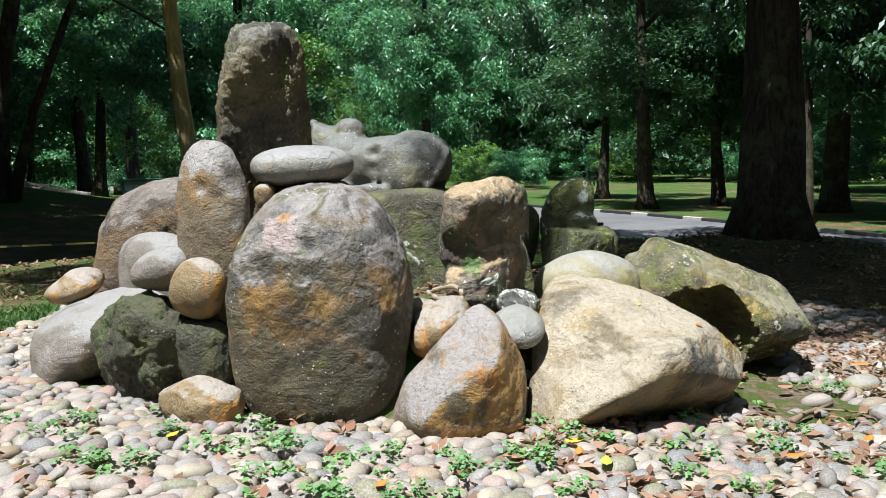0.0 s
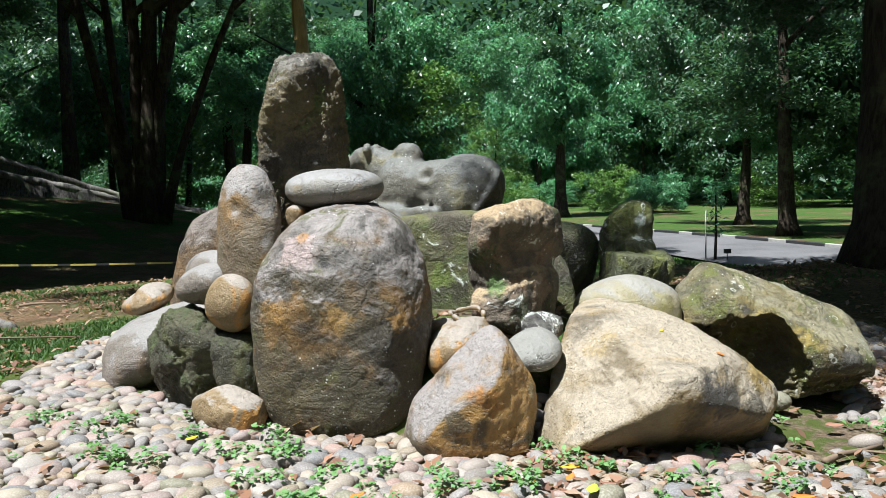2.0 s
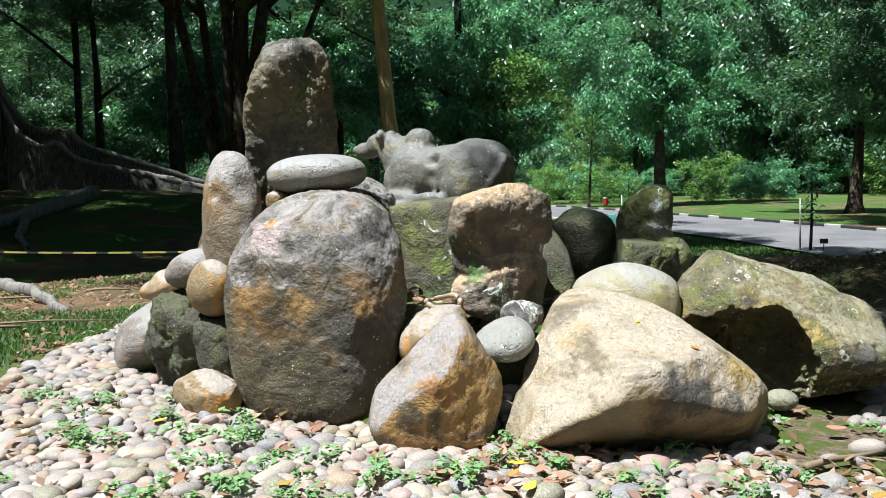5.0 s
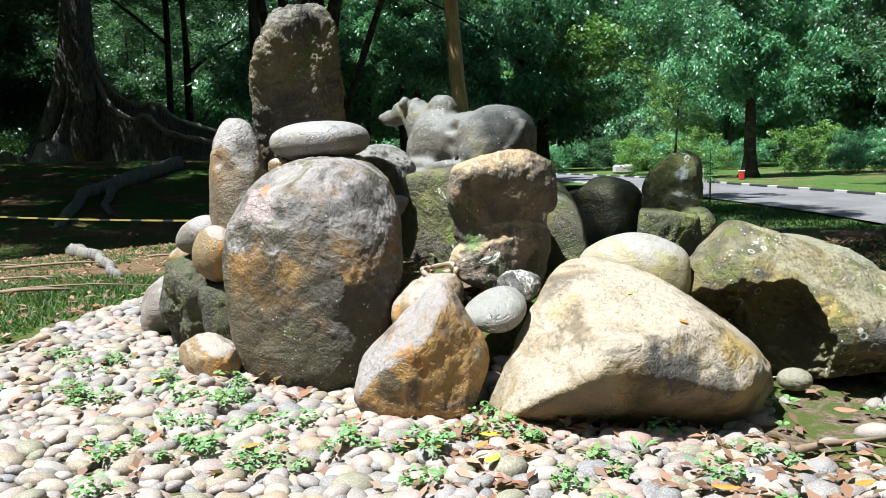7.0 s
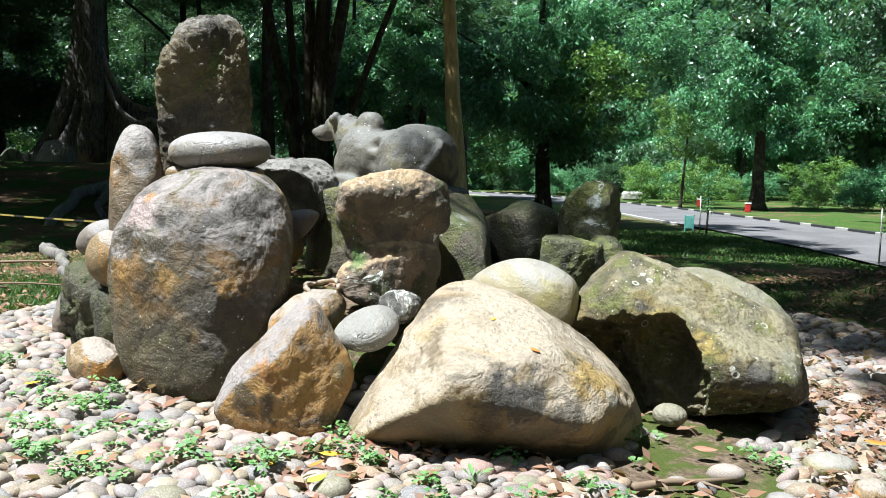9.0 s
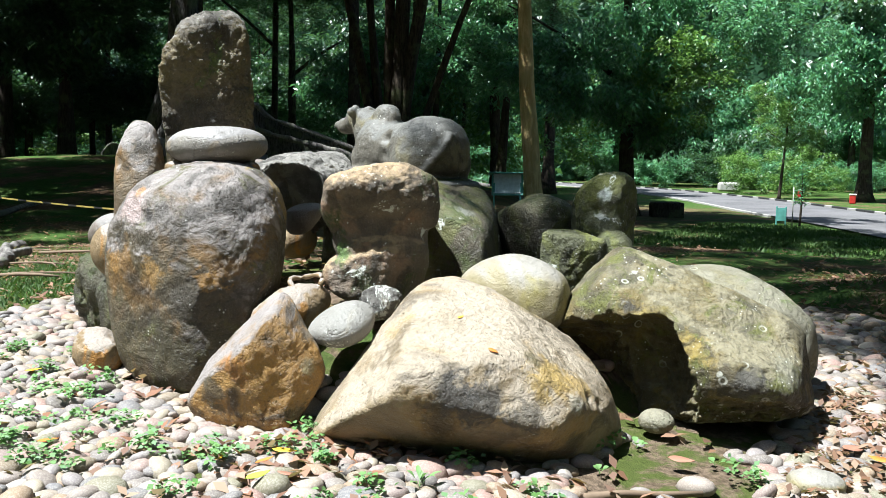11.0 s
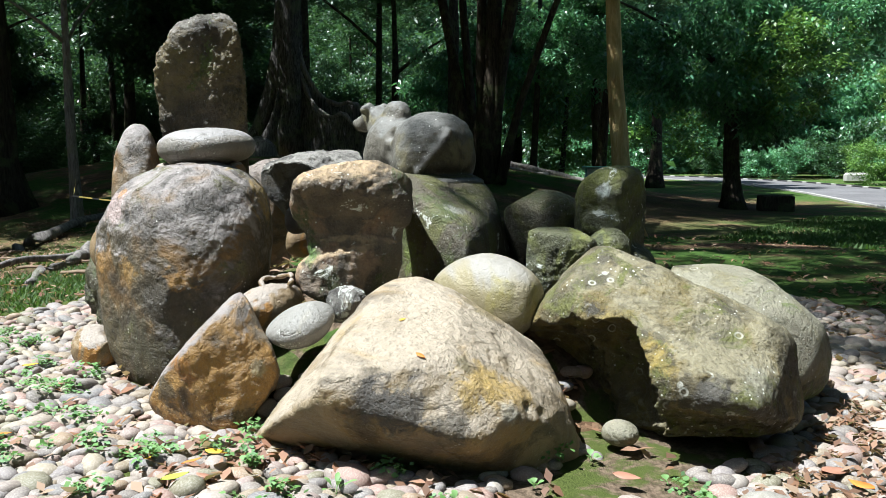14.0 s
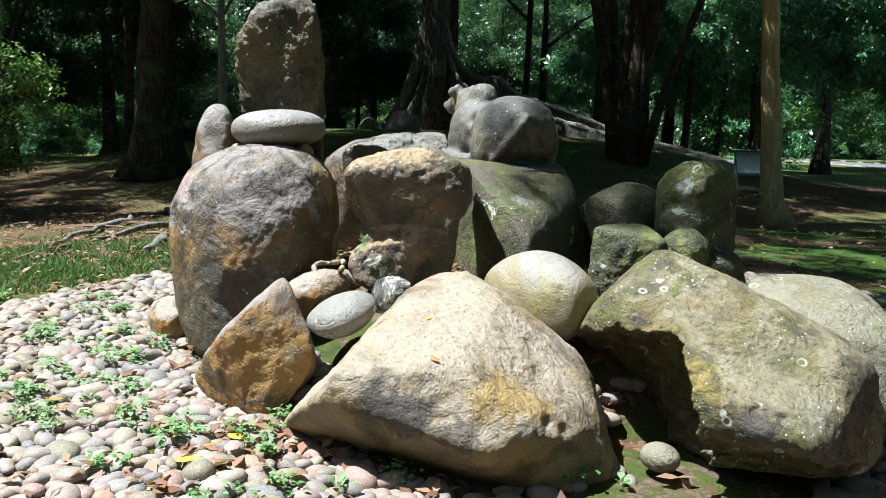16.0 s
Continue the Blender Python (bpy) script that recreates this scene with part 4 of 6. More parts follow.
fused("carved_figure", [((1.12, 6.48, 0.62), (0.22, 0.25, 0.25), 0, 2.6), ((1.22, 6.12, 0.86), (0.13, 0.13, 0.13), 12, 2.4), ((1.10, 6.25, 1.00), (0.13, 0.08, 0.10), 12, 2.2)],
      M_FIG, "broken mossy seated stone figure with white lichen patches", "statue", 0.014, 3, [((1.13, 6.24, 1.07), 0.06, 0.04), ((1.00, 6.30, 1.08), 0.07, 0.03)], 0.013, 9, 7.0,
      shapes=[cut_shape((1.10, 6.48, 1.00), [(1.00, -0.03, -0.06, 0.104), (-0.79, -0.62, -0.04, 0.277), (0.90, 0.44, -0.02, 0.160), (-0.83, 0.55, 0.05, 0.258), (-0.09, 0.11, 0.99, 0.434), (0.08, 0.04, -1.00, 0.400), (-0.61, -0.05, 0.79, 0.342),
                                             (0.63, 0.12, 0.76, 0.325), (0.31, -0.95, 0.05, 0.232), (0.34, -0.52, 0.79, 0.374)], 8, 5, 0.03, 9)])
for place, size, turn in (((-1.02, 4.50, 1.36), 0.05, 20), ((-0.62, 4.74, 1.36), 0.055, 70)):
    boulder("wedge_stone", place, (size * 1.2, size, size * 0.9), (0, 0, turn), (0.0,) * 26, M_TAN, "small tan stone propping up the flat stone", lumps=0.08, seed=int(turn), level=4, facets=0.2, base=1.25)


boulder("mossy_stone", (1.60, 4.80, 0.14), (0.11, 0.09, 0.08), (0, 0, 20), (0.0,) * 26, M_MOSSY, "small dark mossy stone between the boulders", lumps=0.14, seed=51, level=4, facets=0.15, base=0.02)
boulder("river_stone", (-0.17, 4.74, 0.60), (0.11, 0.09, 0.09), (0, 0, 40), (0.0,) * 26, M_TAN, "small pale tan stone tucked behind others", lumps=0.04, seed=52, level=4, base=0.42)
boulder("river_stone", (2.62, 4.85, 0.07), (0.12, 0.09, 0.06), (0, 0, 15), (0.0,) * 26, M_OVAL, "flat buff cobble beside the wedge boulder", lumps=0.04, seed=53, level=4)
boulder("river_stone", (2.78, 4.62, 0.06), (0.09, 0.075, 0.055), (0, 0, 70), (0.0,) * 26, M_TAN, "rounded pinkish cobble on dead leaves", lumps=0.04, seed=54, level=4)
boulder("river_stone", (2.45, 4.28, 0.06), (0.10, 0.07, 0.05), (0, 0, 130), (0.0,) * 26, M_GREY, "flat grey cobble on mossy earth", lumps=0.04, seed=55, level=4)
boulder("river_stone", (1.95, 3.98, 0.06), (0.09, 0.06, 0.05), (0, 0, 50), (0.0,) * 26, M_GREY, "smooth grey cobble at the edge of bare earth", lumps=0.04, seed=56, level=4)


# ---- trunks, leaves and trees ----
def tube(points, radii, sides=14, wobble=0.0, seed=0, verts=None, faces=None):
    """A bent, tapered limb added to verts and faces."""
    verts = [] if verts is None else verts
    faces = [] if faces is None else faces
    first = len(verts)
    pts = [Vector(p) for p in points]
    for i, (p, r) in enumerate(zip(pts, radii)):
        d = (pts[min(i + 1, len(pts) - 1)] - pts[max(i - 1, 0)]).normalized()
        x = d.orthogonal().normalized()
        if abs(d.z) > 0.5:
            x = (Vector((1, 0, 0)) - d * d.x).normalized()
        y = d.cross(x)
        for k in range(sides):
            a = 2 * math.pi * k / sides
            rr = r * (1 + wobble * noise.noise(Vector((math.cos(a) * 1.5, math.sin(a) * 1.5, p.z * 0.6 + seed))))
            verts.append(tuple(p + (x * math.cos(a) + y * math.sin(a)) * rr))
    n = len(pts)
    for i in range(n - 1):
        for k in range(sides):
            a, b = first + i * sides + k, first + i * sides + (k + 1) % sides
            faces.append((a, b, b + sides, a + sides))
    faces.append(tuple(first + k for k in reversed(range(sides))))
    faces.append(tuple(first + (n - 1) * sides + k for k in range(sides)))
    return verts, faces


def vine_ring(place_at, major, minor):
    verts, faces = tube([(major * math.cos(a), major * 0.8 * math.sin(a), 0.02 * math.sin(2 * a)) for a in [i * 2 * math.pi / 24 for i in range(25)]], [minor * (1 + 0.2 * math.sin(i * 1.7)) for i in range(25)], 8)
    ob = mesh_object("vine_ring", verts, faces, M_TAN)
    ob.location, ob.rotation_euler = place_at, (radians(25), radians(8), 0)
    return tagged(ob, "dry tan vine curled into a ring on a stone", "vine")


vine_ring((0.0, 4.56, 0.735), 0.10, 0.014)


def leaf_cloud(seed, centres, spread, count, size, droop=0.0, flat=0.6, shape=0.36):
    """Leaves as pointed blades about the given centres; returns vertices and faces."""
    rng = np.random.default_rng(seed)
    c = np.array(centres, float)
    pick = rng.integers(0, len(c), count)
    off = rng.normal(0, 1, (count, 3))
    off /= np.linalg.norm(off, axis=1)[:, None]
    off *= (rng.random((count, 1)) ** 0.5) * np.array(spread)
    p = c[pick] + off
    ang = rng.random(count) * 2 * np.pi
    along = np.c_[np.cos(ang), np.sin(ang), rng.normal(-droop, 0.45, count)]
    along /= np.linalg.norm(along, axis=1)[:, None]
    side = np.cross(along, np.c_[rng.normal(0, flat, (count, 2)), np.ones(count)])
    side /= np.linalg.norm(side, axis=1)[:, None]
    s = size * rng.uniform(0.6, 1.25, (count, 1))
    up = np.cross(side, along)
    v = np.stack([p, p + along * s * 0.45 + side * s * shape * 0.5 + up * s * 0.05, p + along * s - up * s * 0.08, p + along * s * 0.45 - side * s * shape * 0.5 + up * s * 0.05], 1).reshape(-1, 3)
    return v, np.arange(count * 4).reshape(-1, 4)


def leaf_mesh(name, material, v, f):
    me = bpy.data.meshes.new(name)
    me.vertices.add(len(v))
    me.vertices.foreach_set("co", v.ravel())
    me.loops.add(f.size)
    me.loops.foreach_set("vertex_index", f.ravel())
    me.polygons.add(len(f))
    me.polygons.foreach_set("loop_start", np.arange(0, f.size, f.shape[1]))
    me.update(calc_edges=True)
    me.materials.append(material)
    return me


def crown_mesh(name, material, seed, radius, clumps, count, size, droop):
    rng = np.random.default_rng(seed)
    c = rng.normal(0, 1, (clumps, 3))
    c /= np.linalg.norm(c, axis=1)[:, None]
    c *= radius * (rng.random((clumps, 1)) ** 0.45) * np.array((1, 1, 0.75))
    v, f = leaf_cloud(seed + 1, c, (radius * 0.20, radius * 0.20, radius * 0.12 + droop * 0.25), count, size, droop)
    return leaf_mesh(name, material, v, f)


CROWNS = [crown_mesh("crown", m, s, 4.0, k, n, z, d) for m, s, k, n, z, d in (
    (M_LEAF, 11, 60, 9000, 0.30, 0.5), (M_LEAF, 12, 46, 8000, 0.34, 0.9), (M_LEAF_DARK, 13, 70, 10000, 0.26, 0.3), (M_LEAF_DARK, 14, 40, 7000, 0.36, 1.0), (M_LEAF_LIGHT, 15, 36, 4200, 0.30, 0.5))]


def tree(base, height, radius, crowns, label, lean=(0.0, 0.0), bark=None, forks=3, seed=0, flare=1.7, name="tree"):
    """A tapered, slightly bent trunk with limbs, and crowns of leaves: (kind, dx, dy, z, scale)."""
    rng = random.Random(seed)
    z0 = float(ground_height(base[0], base[1])) - 0.12
    top = new(name)
    top.location = (base[0], base[1], z0)
    pts, rad = [], []
    n = 12
    for i in range(n + 1):
        k = i / n
        pts.append((lean[0] * k + 0.06 * height * 0.12 * math.sin(3 * k + seed), lean[1] * k + 0.05 * height * 0.1 * math.sin(4 * k + seed * 2), height * k ** 1.25))
        rad.append(radius * (1 - 0.72 * k) * (1 + (flare - 1) * math.exp(-pts[-1][2] / (radius * 1.6))))
    v, f = tube(pts, rad, 18, 0.35, seed)
    trunk = under(mesh_object("trunk", v, f, bark or M_BARK), top)
    for j in range(forks):
        i = rng.randint(n // 2, n - 1)
        p, a = pts[i], rng.uniform(0, 6.3)
        ln = height * rng.uniform(0.22, 0.4)
        lv, lf = [], []
        tube([(p[0] + math.cos(a) * ln * q, p[1] + math.sin(a) * ln * q, p[2] + ln * (0.9 * q - 0.25 * q * q)) for q in (0, 0.25, 0.5, 0.75, 1.0)], [rad[i] * w for w in (0.62, 0.5, 0.38, 0.25, 0.12)], 10, 0.2, seed + j, lv, lf)
        under(mesh_object("limb", lv, lf, bark or M_BARK), trunk)
    for kind, dx, dy, z, s in crowns:
        ob = new("crown", CROWNS[kind])
        ob.parent = top
        ob.location = (dx, dy, z)
        ob.rotation_euler = (0, 0, rng.uniform(0, 6.3))
        ob.scale = (s, s, s * rng.uniform(0.75, 1.0))
    return tagged(top, label, "tree")


# the big dark tree beside the road
# high outlying crowns are out of view, added to shade ground and stones
tree((4.45, 10.8), 15.0, 0.42, [(3, 0.0, 0.5, 8.2, 1.0), (2, 3.0, -1.0, 9.6, 1.1), (3, 2.0, 3.5, 8.2, 0.9), (2, -0.7, -3.0, 9.6, 0.8), (3, 3.5, -4.0, 8.5, 0.9), (2, 1.3, -7.3, 9.5, 0.6), (2, -1.7, -5.1, 9.6, 0.55), (0, -2.0, -8.0, 9.8, 0.36), (2, -0.1, -8.7, 9.8, 0.4), (2, -3.5, 1.0, 10.0, 0.8), (2, 1.5, 7.0, 10.5, 0.9), (0, -4.5, 6.0, 11.0, 0.8), (2, -2.9, -6.7, 9.7, 0.36), (2, -3.4, -5.7, 9.7, 0.32), (2, -3.7, -7.7, 9.7, 0.20), (2, -3.6, -9.6, 9.8, 0.17), (2, -1.4, 2.6, 4.7, 0.42), (2, 0.2, 2.2, 4.5, 0.46), (2, 2.2, 1.8, 4.3, 0.5), (2, -3.3, -5.3, 10.2, 0.42), (2, -1.8, -4.4, 10.4, 0.45), (2, -1.3, -2.1, 10.2, 0.5), (2, -3.8, -2.4, 10.3, 0.5), (2, 0.7, -3.4, 10.4, 0.5), (2, -3.3, 0.5, 10.5, 0.55), (2, -0.3, 0.5, 10.4, 0.55), (2, 3.2, -2.4, 10.3, 0.55), (2, -6.3, -7.3, 9.8, 0.24), (2, -5.7, -6.7, 9.9, 0.24), (2, -12.9, -4.8, 12.2, 0.5), (2, -12.4, -0.8, 12.2, 0.5), (2, -12.8, 2.7, 12.2, 0.5), (2, -9.9, -5.3, 12.2, 0.5), (2, -9.7, -1.8, 12.2, 0.5), (2, -9.9, 1.7, 12.2, 0.5), (2, -7.2, -4.6, 12.2, 0.5), (2, -7.2, -1.0, 12.2, 0.5), (2, -5.0, -5.6, 12.2, 0.5), (2, -2.5, -5.4, 12.2, 0.5)],
     "massive dark-barked park tree with drooping foliage beside the road", (0.5, 0.6), None, 5, 3, 1.6)
# the slim pale tree behind the pile
# crowns sit above the view, most of them added to shade the lawn
tree((-6.5, 21.9), 17.0, 0.29, [(1, 1.5, 1.0, 15.5, 0.8), (2, 0.5, 1.5, 17.0, 0.8), (2, 1.5, -5.0, 12.5, 0.9), (2, -3.5, -6.0, 12.0, 0.9), (0, 4.0, 0.5, 13.0, 0.8), (2, -8.5, -4.5, 12.5, 1.0), (2, -6.0, -9.0, 12.0, 0.9), (2, -12.0, -6.5, 12.5, 0.95), (2, -3.0, 4.5, 13.0, 0.85), (2, -8.0, 5.0, 13.5, 0.95)], "slim straight tree with smooth tan bark", (-1.9, 0.4), M_BARK_PALE, 3, 5, 1.9)
# the thin sapling trunk on the left lawn
# wide-set crowns are unseen, added to shade the left lawn
tree((-18.2, 11.9), 10.0, 0.165, [(2, 0.0, 0.4, 10.0, 0.7), (2, 3.0, -2.5, 9.6, 0.7), (0, 6.0, 0.5, 9.8, 0.75), (2, 3.5, 3.0, 10.0, 0.85), (0, 7.5, 4.0, 10.2, 1.0), (2, -1.0, 5.5, 9.5, 0.9), (2, 9.5, 0.8, 10.4, 0.7), (2, 10.5, 7.0, 11.0, 1.0), (2, 2.0, 7.0, 12.0, 1.2), (2, -3.0, 9.0, 12.0, 1.2), (2, 6.0, 5.0, 12.5, 1.1), (0, 4.5, 8.5, 10.5, 1.0), (2, -8.0, 6.0, 12.0, 1.1), (2, -4.5, 12.0, 13.0, 1.0), (2, -11.0, 11.0, 13.0, 1.1)], "thin crooked grey-barked tree on the lawn", (-0.5, 0.2), M_BARK_GREY, 2, 8, 1.4)


def many_stemmed_tree(base, label):
    z0 = float(ground_height(*base)) - 0.1
    top = new("tree")
    top.location = (*base, z0)
    rng = random.Random(4)
    for dx, dy, r, bend in ((-4.2, 0.2, 0.24, -1), (-2.6, 0.6, 0.20, -1), (-0.3, -0.2, 0.28, 1), (1.5, 0.3, 0.38, 1), (3.2, 0.1, 0.32, 1), (8.0, 0.5, 0.15, 1)):
        pts = [(dx * (0.10 + 0.9 * k ** 1.25) + 0.12 * math.sin(5 * k + dx), dy * k + 0.1 * math.sin(4 * k + dx * 2), 15.0 * k) for k in [i / 10 for i in range(11)]]
        v, f = tube(pts, [r * (1.5 if i == 0 else 1.15 if i == 1 else 1 - 0.06 * i) for i in range(11)], 12, 0.4, dx)
        p = pts[5]
        tube([(p[0] + bend * q * 2.8, p[1] + 0.6 * q, p[2] + 2.4 * q) for q in (0, 0.3, 0.6, 1.0)], [r * w for w in (0.5, 0.4, 0.3, 0.12)], 8, 0.2, 1, v, f)
        under(mesh_object("trunk", v, f, M_BARK), top)
    for k, dx, dy, z, s in ((0, -3.5, 0.5, 12.0, 1.1), (0, 3.0, 1.0, 11.0, 1.0), (2, 0.3, 3.0, 14.5, 1.3)):
        ob = new("crown", CROWNS[k])
        ob.parent, ob.location, ob.scale = top, (dx, dy, z), (s, s, s * 0.8)
        ob.rotation_euler = (0, 0, rng.uniform(0, 6))
    return tagged(top, label, "tree")


many_stemmed_tree((-15.4, 26.6), "dark tree of many bare stems rising from one root")


def buttressed_tree(base):
    """A giant with plank-like roots that run out as thin curved walls."""
    z0 = float(ground_height(*base))
    top = new("buttressed_tree")
    top.location = (*base, z0 - 0.3)
    v, f = tube([(0.25 * math.sin(k * 3), 0.1 * k, 20.0 * k) for k in [i / 12 for i in range(13)]], [0.72 * (1 - 0.35 * i / 12) * (1.15 if i == 0 else 1.0) for i in range(13)], 22, 0.5, 2)
    under(mesh_object("trunk", v, f, M_BARK_SHADED), top)
    for angle, length, high, bend in ((42, 15.0, 3.4, -0.15), (14, 13.0, 2.6, 0.25), (-134, 3.5, 2.0, 0.5), (-100, 2.6, 1.6, -0.6), (-165, 4.0, 2.2, -0.3), (120, 5.0, 2.4, 0.4)):
        verts, faces, lip = [], [], []
        n, m = 34, 9
        for i in range(n + 1):
            k = i / n
            a = radians(angle) + bend * k * k
            r = 0.5 + length * k
            ridge = high * (1 - k) ** 1.8 + 2.6 * math.exp(-length * k / 0.6) + 0.55 * math.exp(-((length * k - 2.9) / 0.55) ** 2) + 0.12 + 0.10 * math.sin(11 * k + angle) * k
            cx, cy = r * math.cos(a), r * math.sin(a)
            wave = 0.20 * math.sin(7 * k + angle)
            sx, sy = -math.sin(a), math.cos(a)
            gz = float(ground_height(base[0] + cx, base[1] + cy)) - z0 + 0.12
            lip.append((cx + sx * wave, cy + sy * wave, gz + ridge))
            for side in (1, -1):
                for j in range(m + 1):
                    q = j / m
                    h = ridge * (q if side > 0 else 1 - q)
                    w = 0.08 + 0.26 * math.exp(-h * 2.8) * (1 - 0.6 * k)
                    w += 0.05 * noise.noise(Vector((k * 12, h * 2, angle)))
                    verts.append((cx + sx * (side * w + wave), cy + sy * (side * w + wave), gz + h))
        row = 2 * (m + 1)
        for i in range(n):
            for j in range(row - 1):
                a = i * row + j
                faces.append((a, a + 1, a + 1 + row, a + row))
        faces.append(tuple(range(n * row, (n + 1) * row)))
        wall = under(mesh_object("buttress_root", verts, faces, M_BARK_SHADED), top)
        # paler lip along the wall paints the light on its top edge
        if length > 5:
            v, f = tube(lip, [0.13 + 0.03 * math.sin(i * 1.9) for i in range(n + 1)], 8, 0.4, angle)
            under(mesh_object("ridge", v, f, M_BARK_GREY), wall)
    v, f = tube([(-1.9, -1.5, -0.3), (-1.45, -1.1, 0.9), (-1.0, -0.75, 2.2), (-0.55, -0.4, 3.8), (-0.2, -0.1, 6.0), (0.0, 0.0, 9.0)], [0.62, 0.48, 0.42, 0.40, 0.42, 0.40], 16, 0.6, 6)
    under(mesh_object("stem", v, f, M_BARK_SHADED), top)
    v, f = tube([(0.9, -2.6, -0.2), (0.95, -2.6, 0.5), (1.1, -2.55, 1.05), (1.15, -2.5, 1.25)], [0.85, 0.72, 0.52, 0.20], 14, 0.9, 3)
    under(mesh_object("root_knee", v, f, M_BARK_GREY), top)
    rng = random.Random(14)
    # spread of crowns above the view, added to keep the floor below dark
    canopy = [(2, -3, 6, 21, 1.4), (3, -10, -2, 17, 1.4), (2, -9, -6, 15, 1.3)]
    for dx in range(-14, 20, 5):
        for dy in range(-22, 4, 5):
            if rng.random() < 0.84 and not (dx > 14 and dy < -14):
                canopy.append((2, dx + rng.uniform(-1.2, 1.2), dy + rng.uniform(-1.2, 1.2), rng.uniform(16.5, 19.5), rng.uniform(0.72, 0.95)))
    for k, dx, dy, z, s in canopy:
        ob = new("crown", CROWNS[k])
        ob.parent, ob.location, ob.scale = top, (dx, dy, z), (s, s, s * 0.8)
    return tagged(top, "giant grey-barked tree with tall wavy plank buttress roots", "tree")


buttressed_tree((-29.5, 28.4))


# surface roots on the left lawn
def root(points, r, label):
    z = [(x, y, float(ground_height(x, y)) + 0.03 + h) for x, y, h in points]
    fine = []
    for i in range(len(z) - 1):
        for k in range(5):
            q = k / 5
            a, b = Vector(z[i]), Vector(z[i + 1])
            p = a.lerp(b, q)
            fine.append((p.x + 0.05 * math.sin(p.y * 4 + p.x), p.y + 0.05 * math.sin(p.x * 5), p.z + 0.02 * math.sin(p.x * 9)))
    fine.append(z[-1])
    n = len(fine)
    v, f = tube(fine, [r * (1 - 0.6 * i / n) for i in range(n)], 10, 0.5, r)
    return tagged(mesh_object("tree_root", v, f, M_BARK_GREY), label, "root")


root([(-20.1, 24.4, 0.15), (-18.8, 21.2, 0.18), (-18.4, 19.5, 0.14), (-18.1, 18.1, 0.12), (-16.0, 15.4, 0.0)], 0.30, "long grey surface root crossing the lawn")
root([(-18.3, 19.4, 0.1), (-17.0, 18.0, 0.1), (-15.6, 16.8, -0.05)], 0.16, "forked grey surface root on the grass")
root([(-10.4, 11.0, 0.02), (-8.6, 9.6, 0.06), (-7.0, 8.5, 0.05), (-5.1, 7.1, -0.04)], 0.13, "pale grey-brown root lying on dead leaves")
root([(-15.7, 9.3, 0.05), (-17.7, 11.4, 0.15), (-19.0, 14.3, 0.1)], 0.14, "thick dark root in the shade")
root([(-11.0, 9.2, 0.05), (-8.2, 7.4, 0.08), (-6.4, 6.4, 0.06), (-5.4, 5.6, 0.03), (-4.5, 4.9, -0.03)], 0.075, "thin pale root among dead leaves")
root([(-7.6, 7.4, 0.05), (-6.9, 6.0, 0.06), (-6.3, 5.0, 0.0)], 0.05, "slender forked root on bare soil")
root([(-8.9, 6.3, 0.04), (-7.4, 5.3, 0.05), (-6.2, 4.6, 0.0)], 0.04, "dry fallen branch on dead leaves")


# ---- the woods ----
ROAD = [(17.2, 4.8), (12.7, 11.8), (8.7, 19.4), (5.4, 27.8), (1.7, 35.6), (-2.8, 44.0), (-10.6, 58.5), (-22.5, 75.0), (-38.0, 88.0), (-56.0, 96.0)]
AISLE = [(17.2, 4.8), (8.7, 19.4), (2.4, 35.3), (-7.3, 57.6), (-16.8, 74.5), (-52.0, 92.0)]          # the open aisle between the woods
ROAD_WIDTH = 6.0


def spline(points, steps):
    p = [Vector((*q, 0)) for q in points]
    p = [p[0] * 2 - p[1]] + p + [p[-1] * 2 - p[-2]]
    out = []
    for i in range(1, len(p) - 2):
        for k in range(steps):
            t = k / steps
            a, b, c, d = p[i - 1:i + 3]
            out.append(0.5 * (2 * b + (c - a) * t + (2 * a - 5 * b + 4 * c - d) * t * t + (3 * b - a - 3 * c + d) * t ** 3))
    out.append(p[-2])
    return out


PATHWAY = spline(ROAD, 8)
CLEARING = spline(AISLE, 12)


def off_road(x, y, margin, line=PATHWAY):
    return min((p.x - x) ** 2 + (p.y - y) ** 2 for p in line) > (ROAD_WIDTH / 2 + margin) ** 2


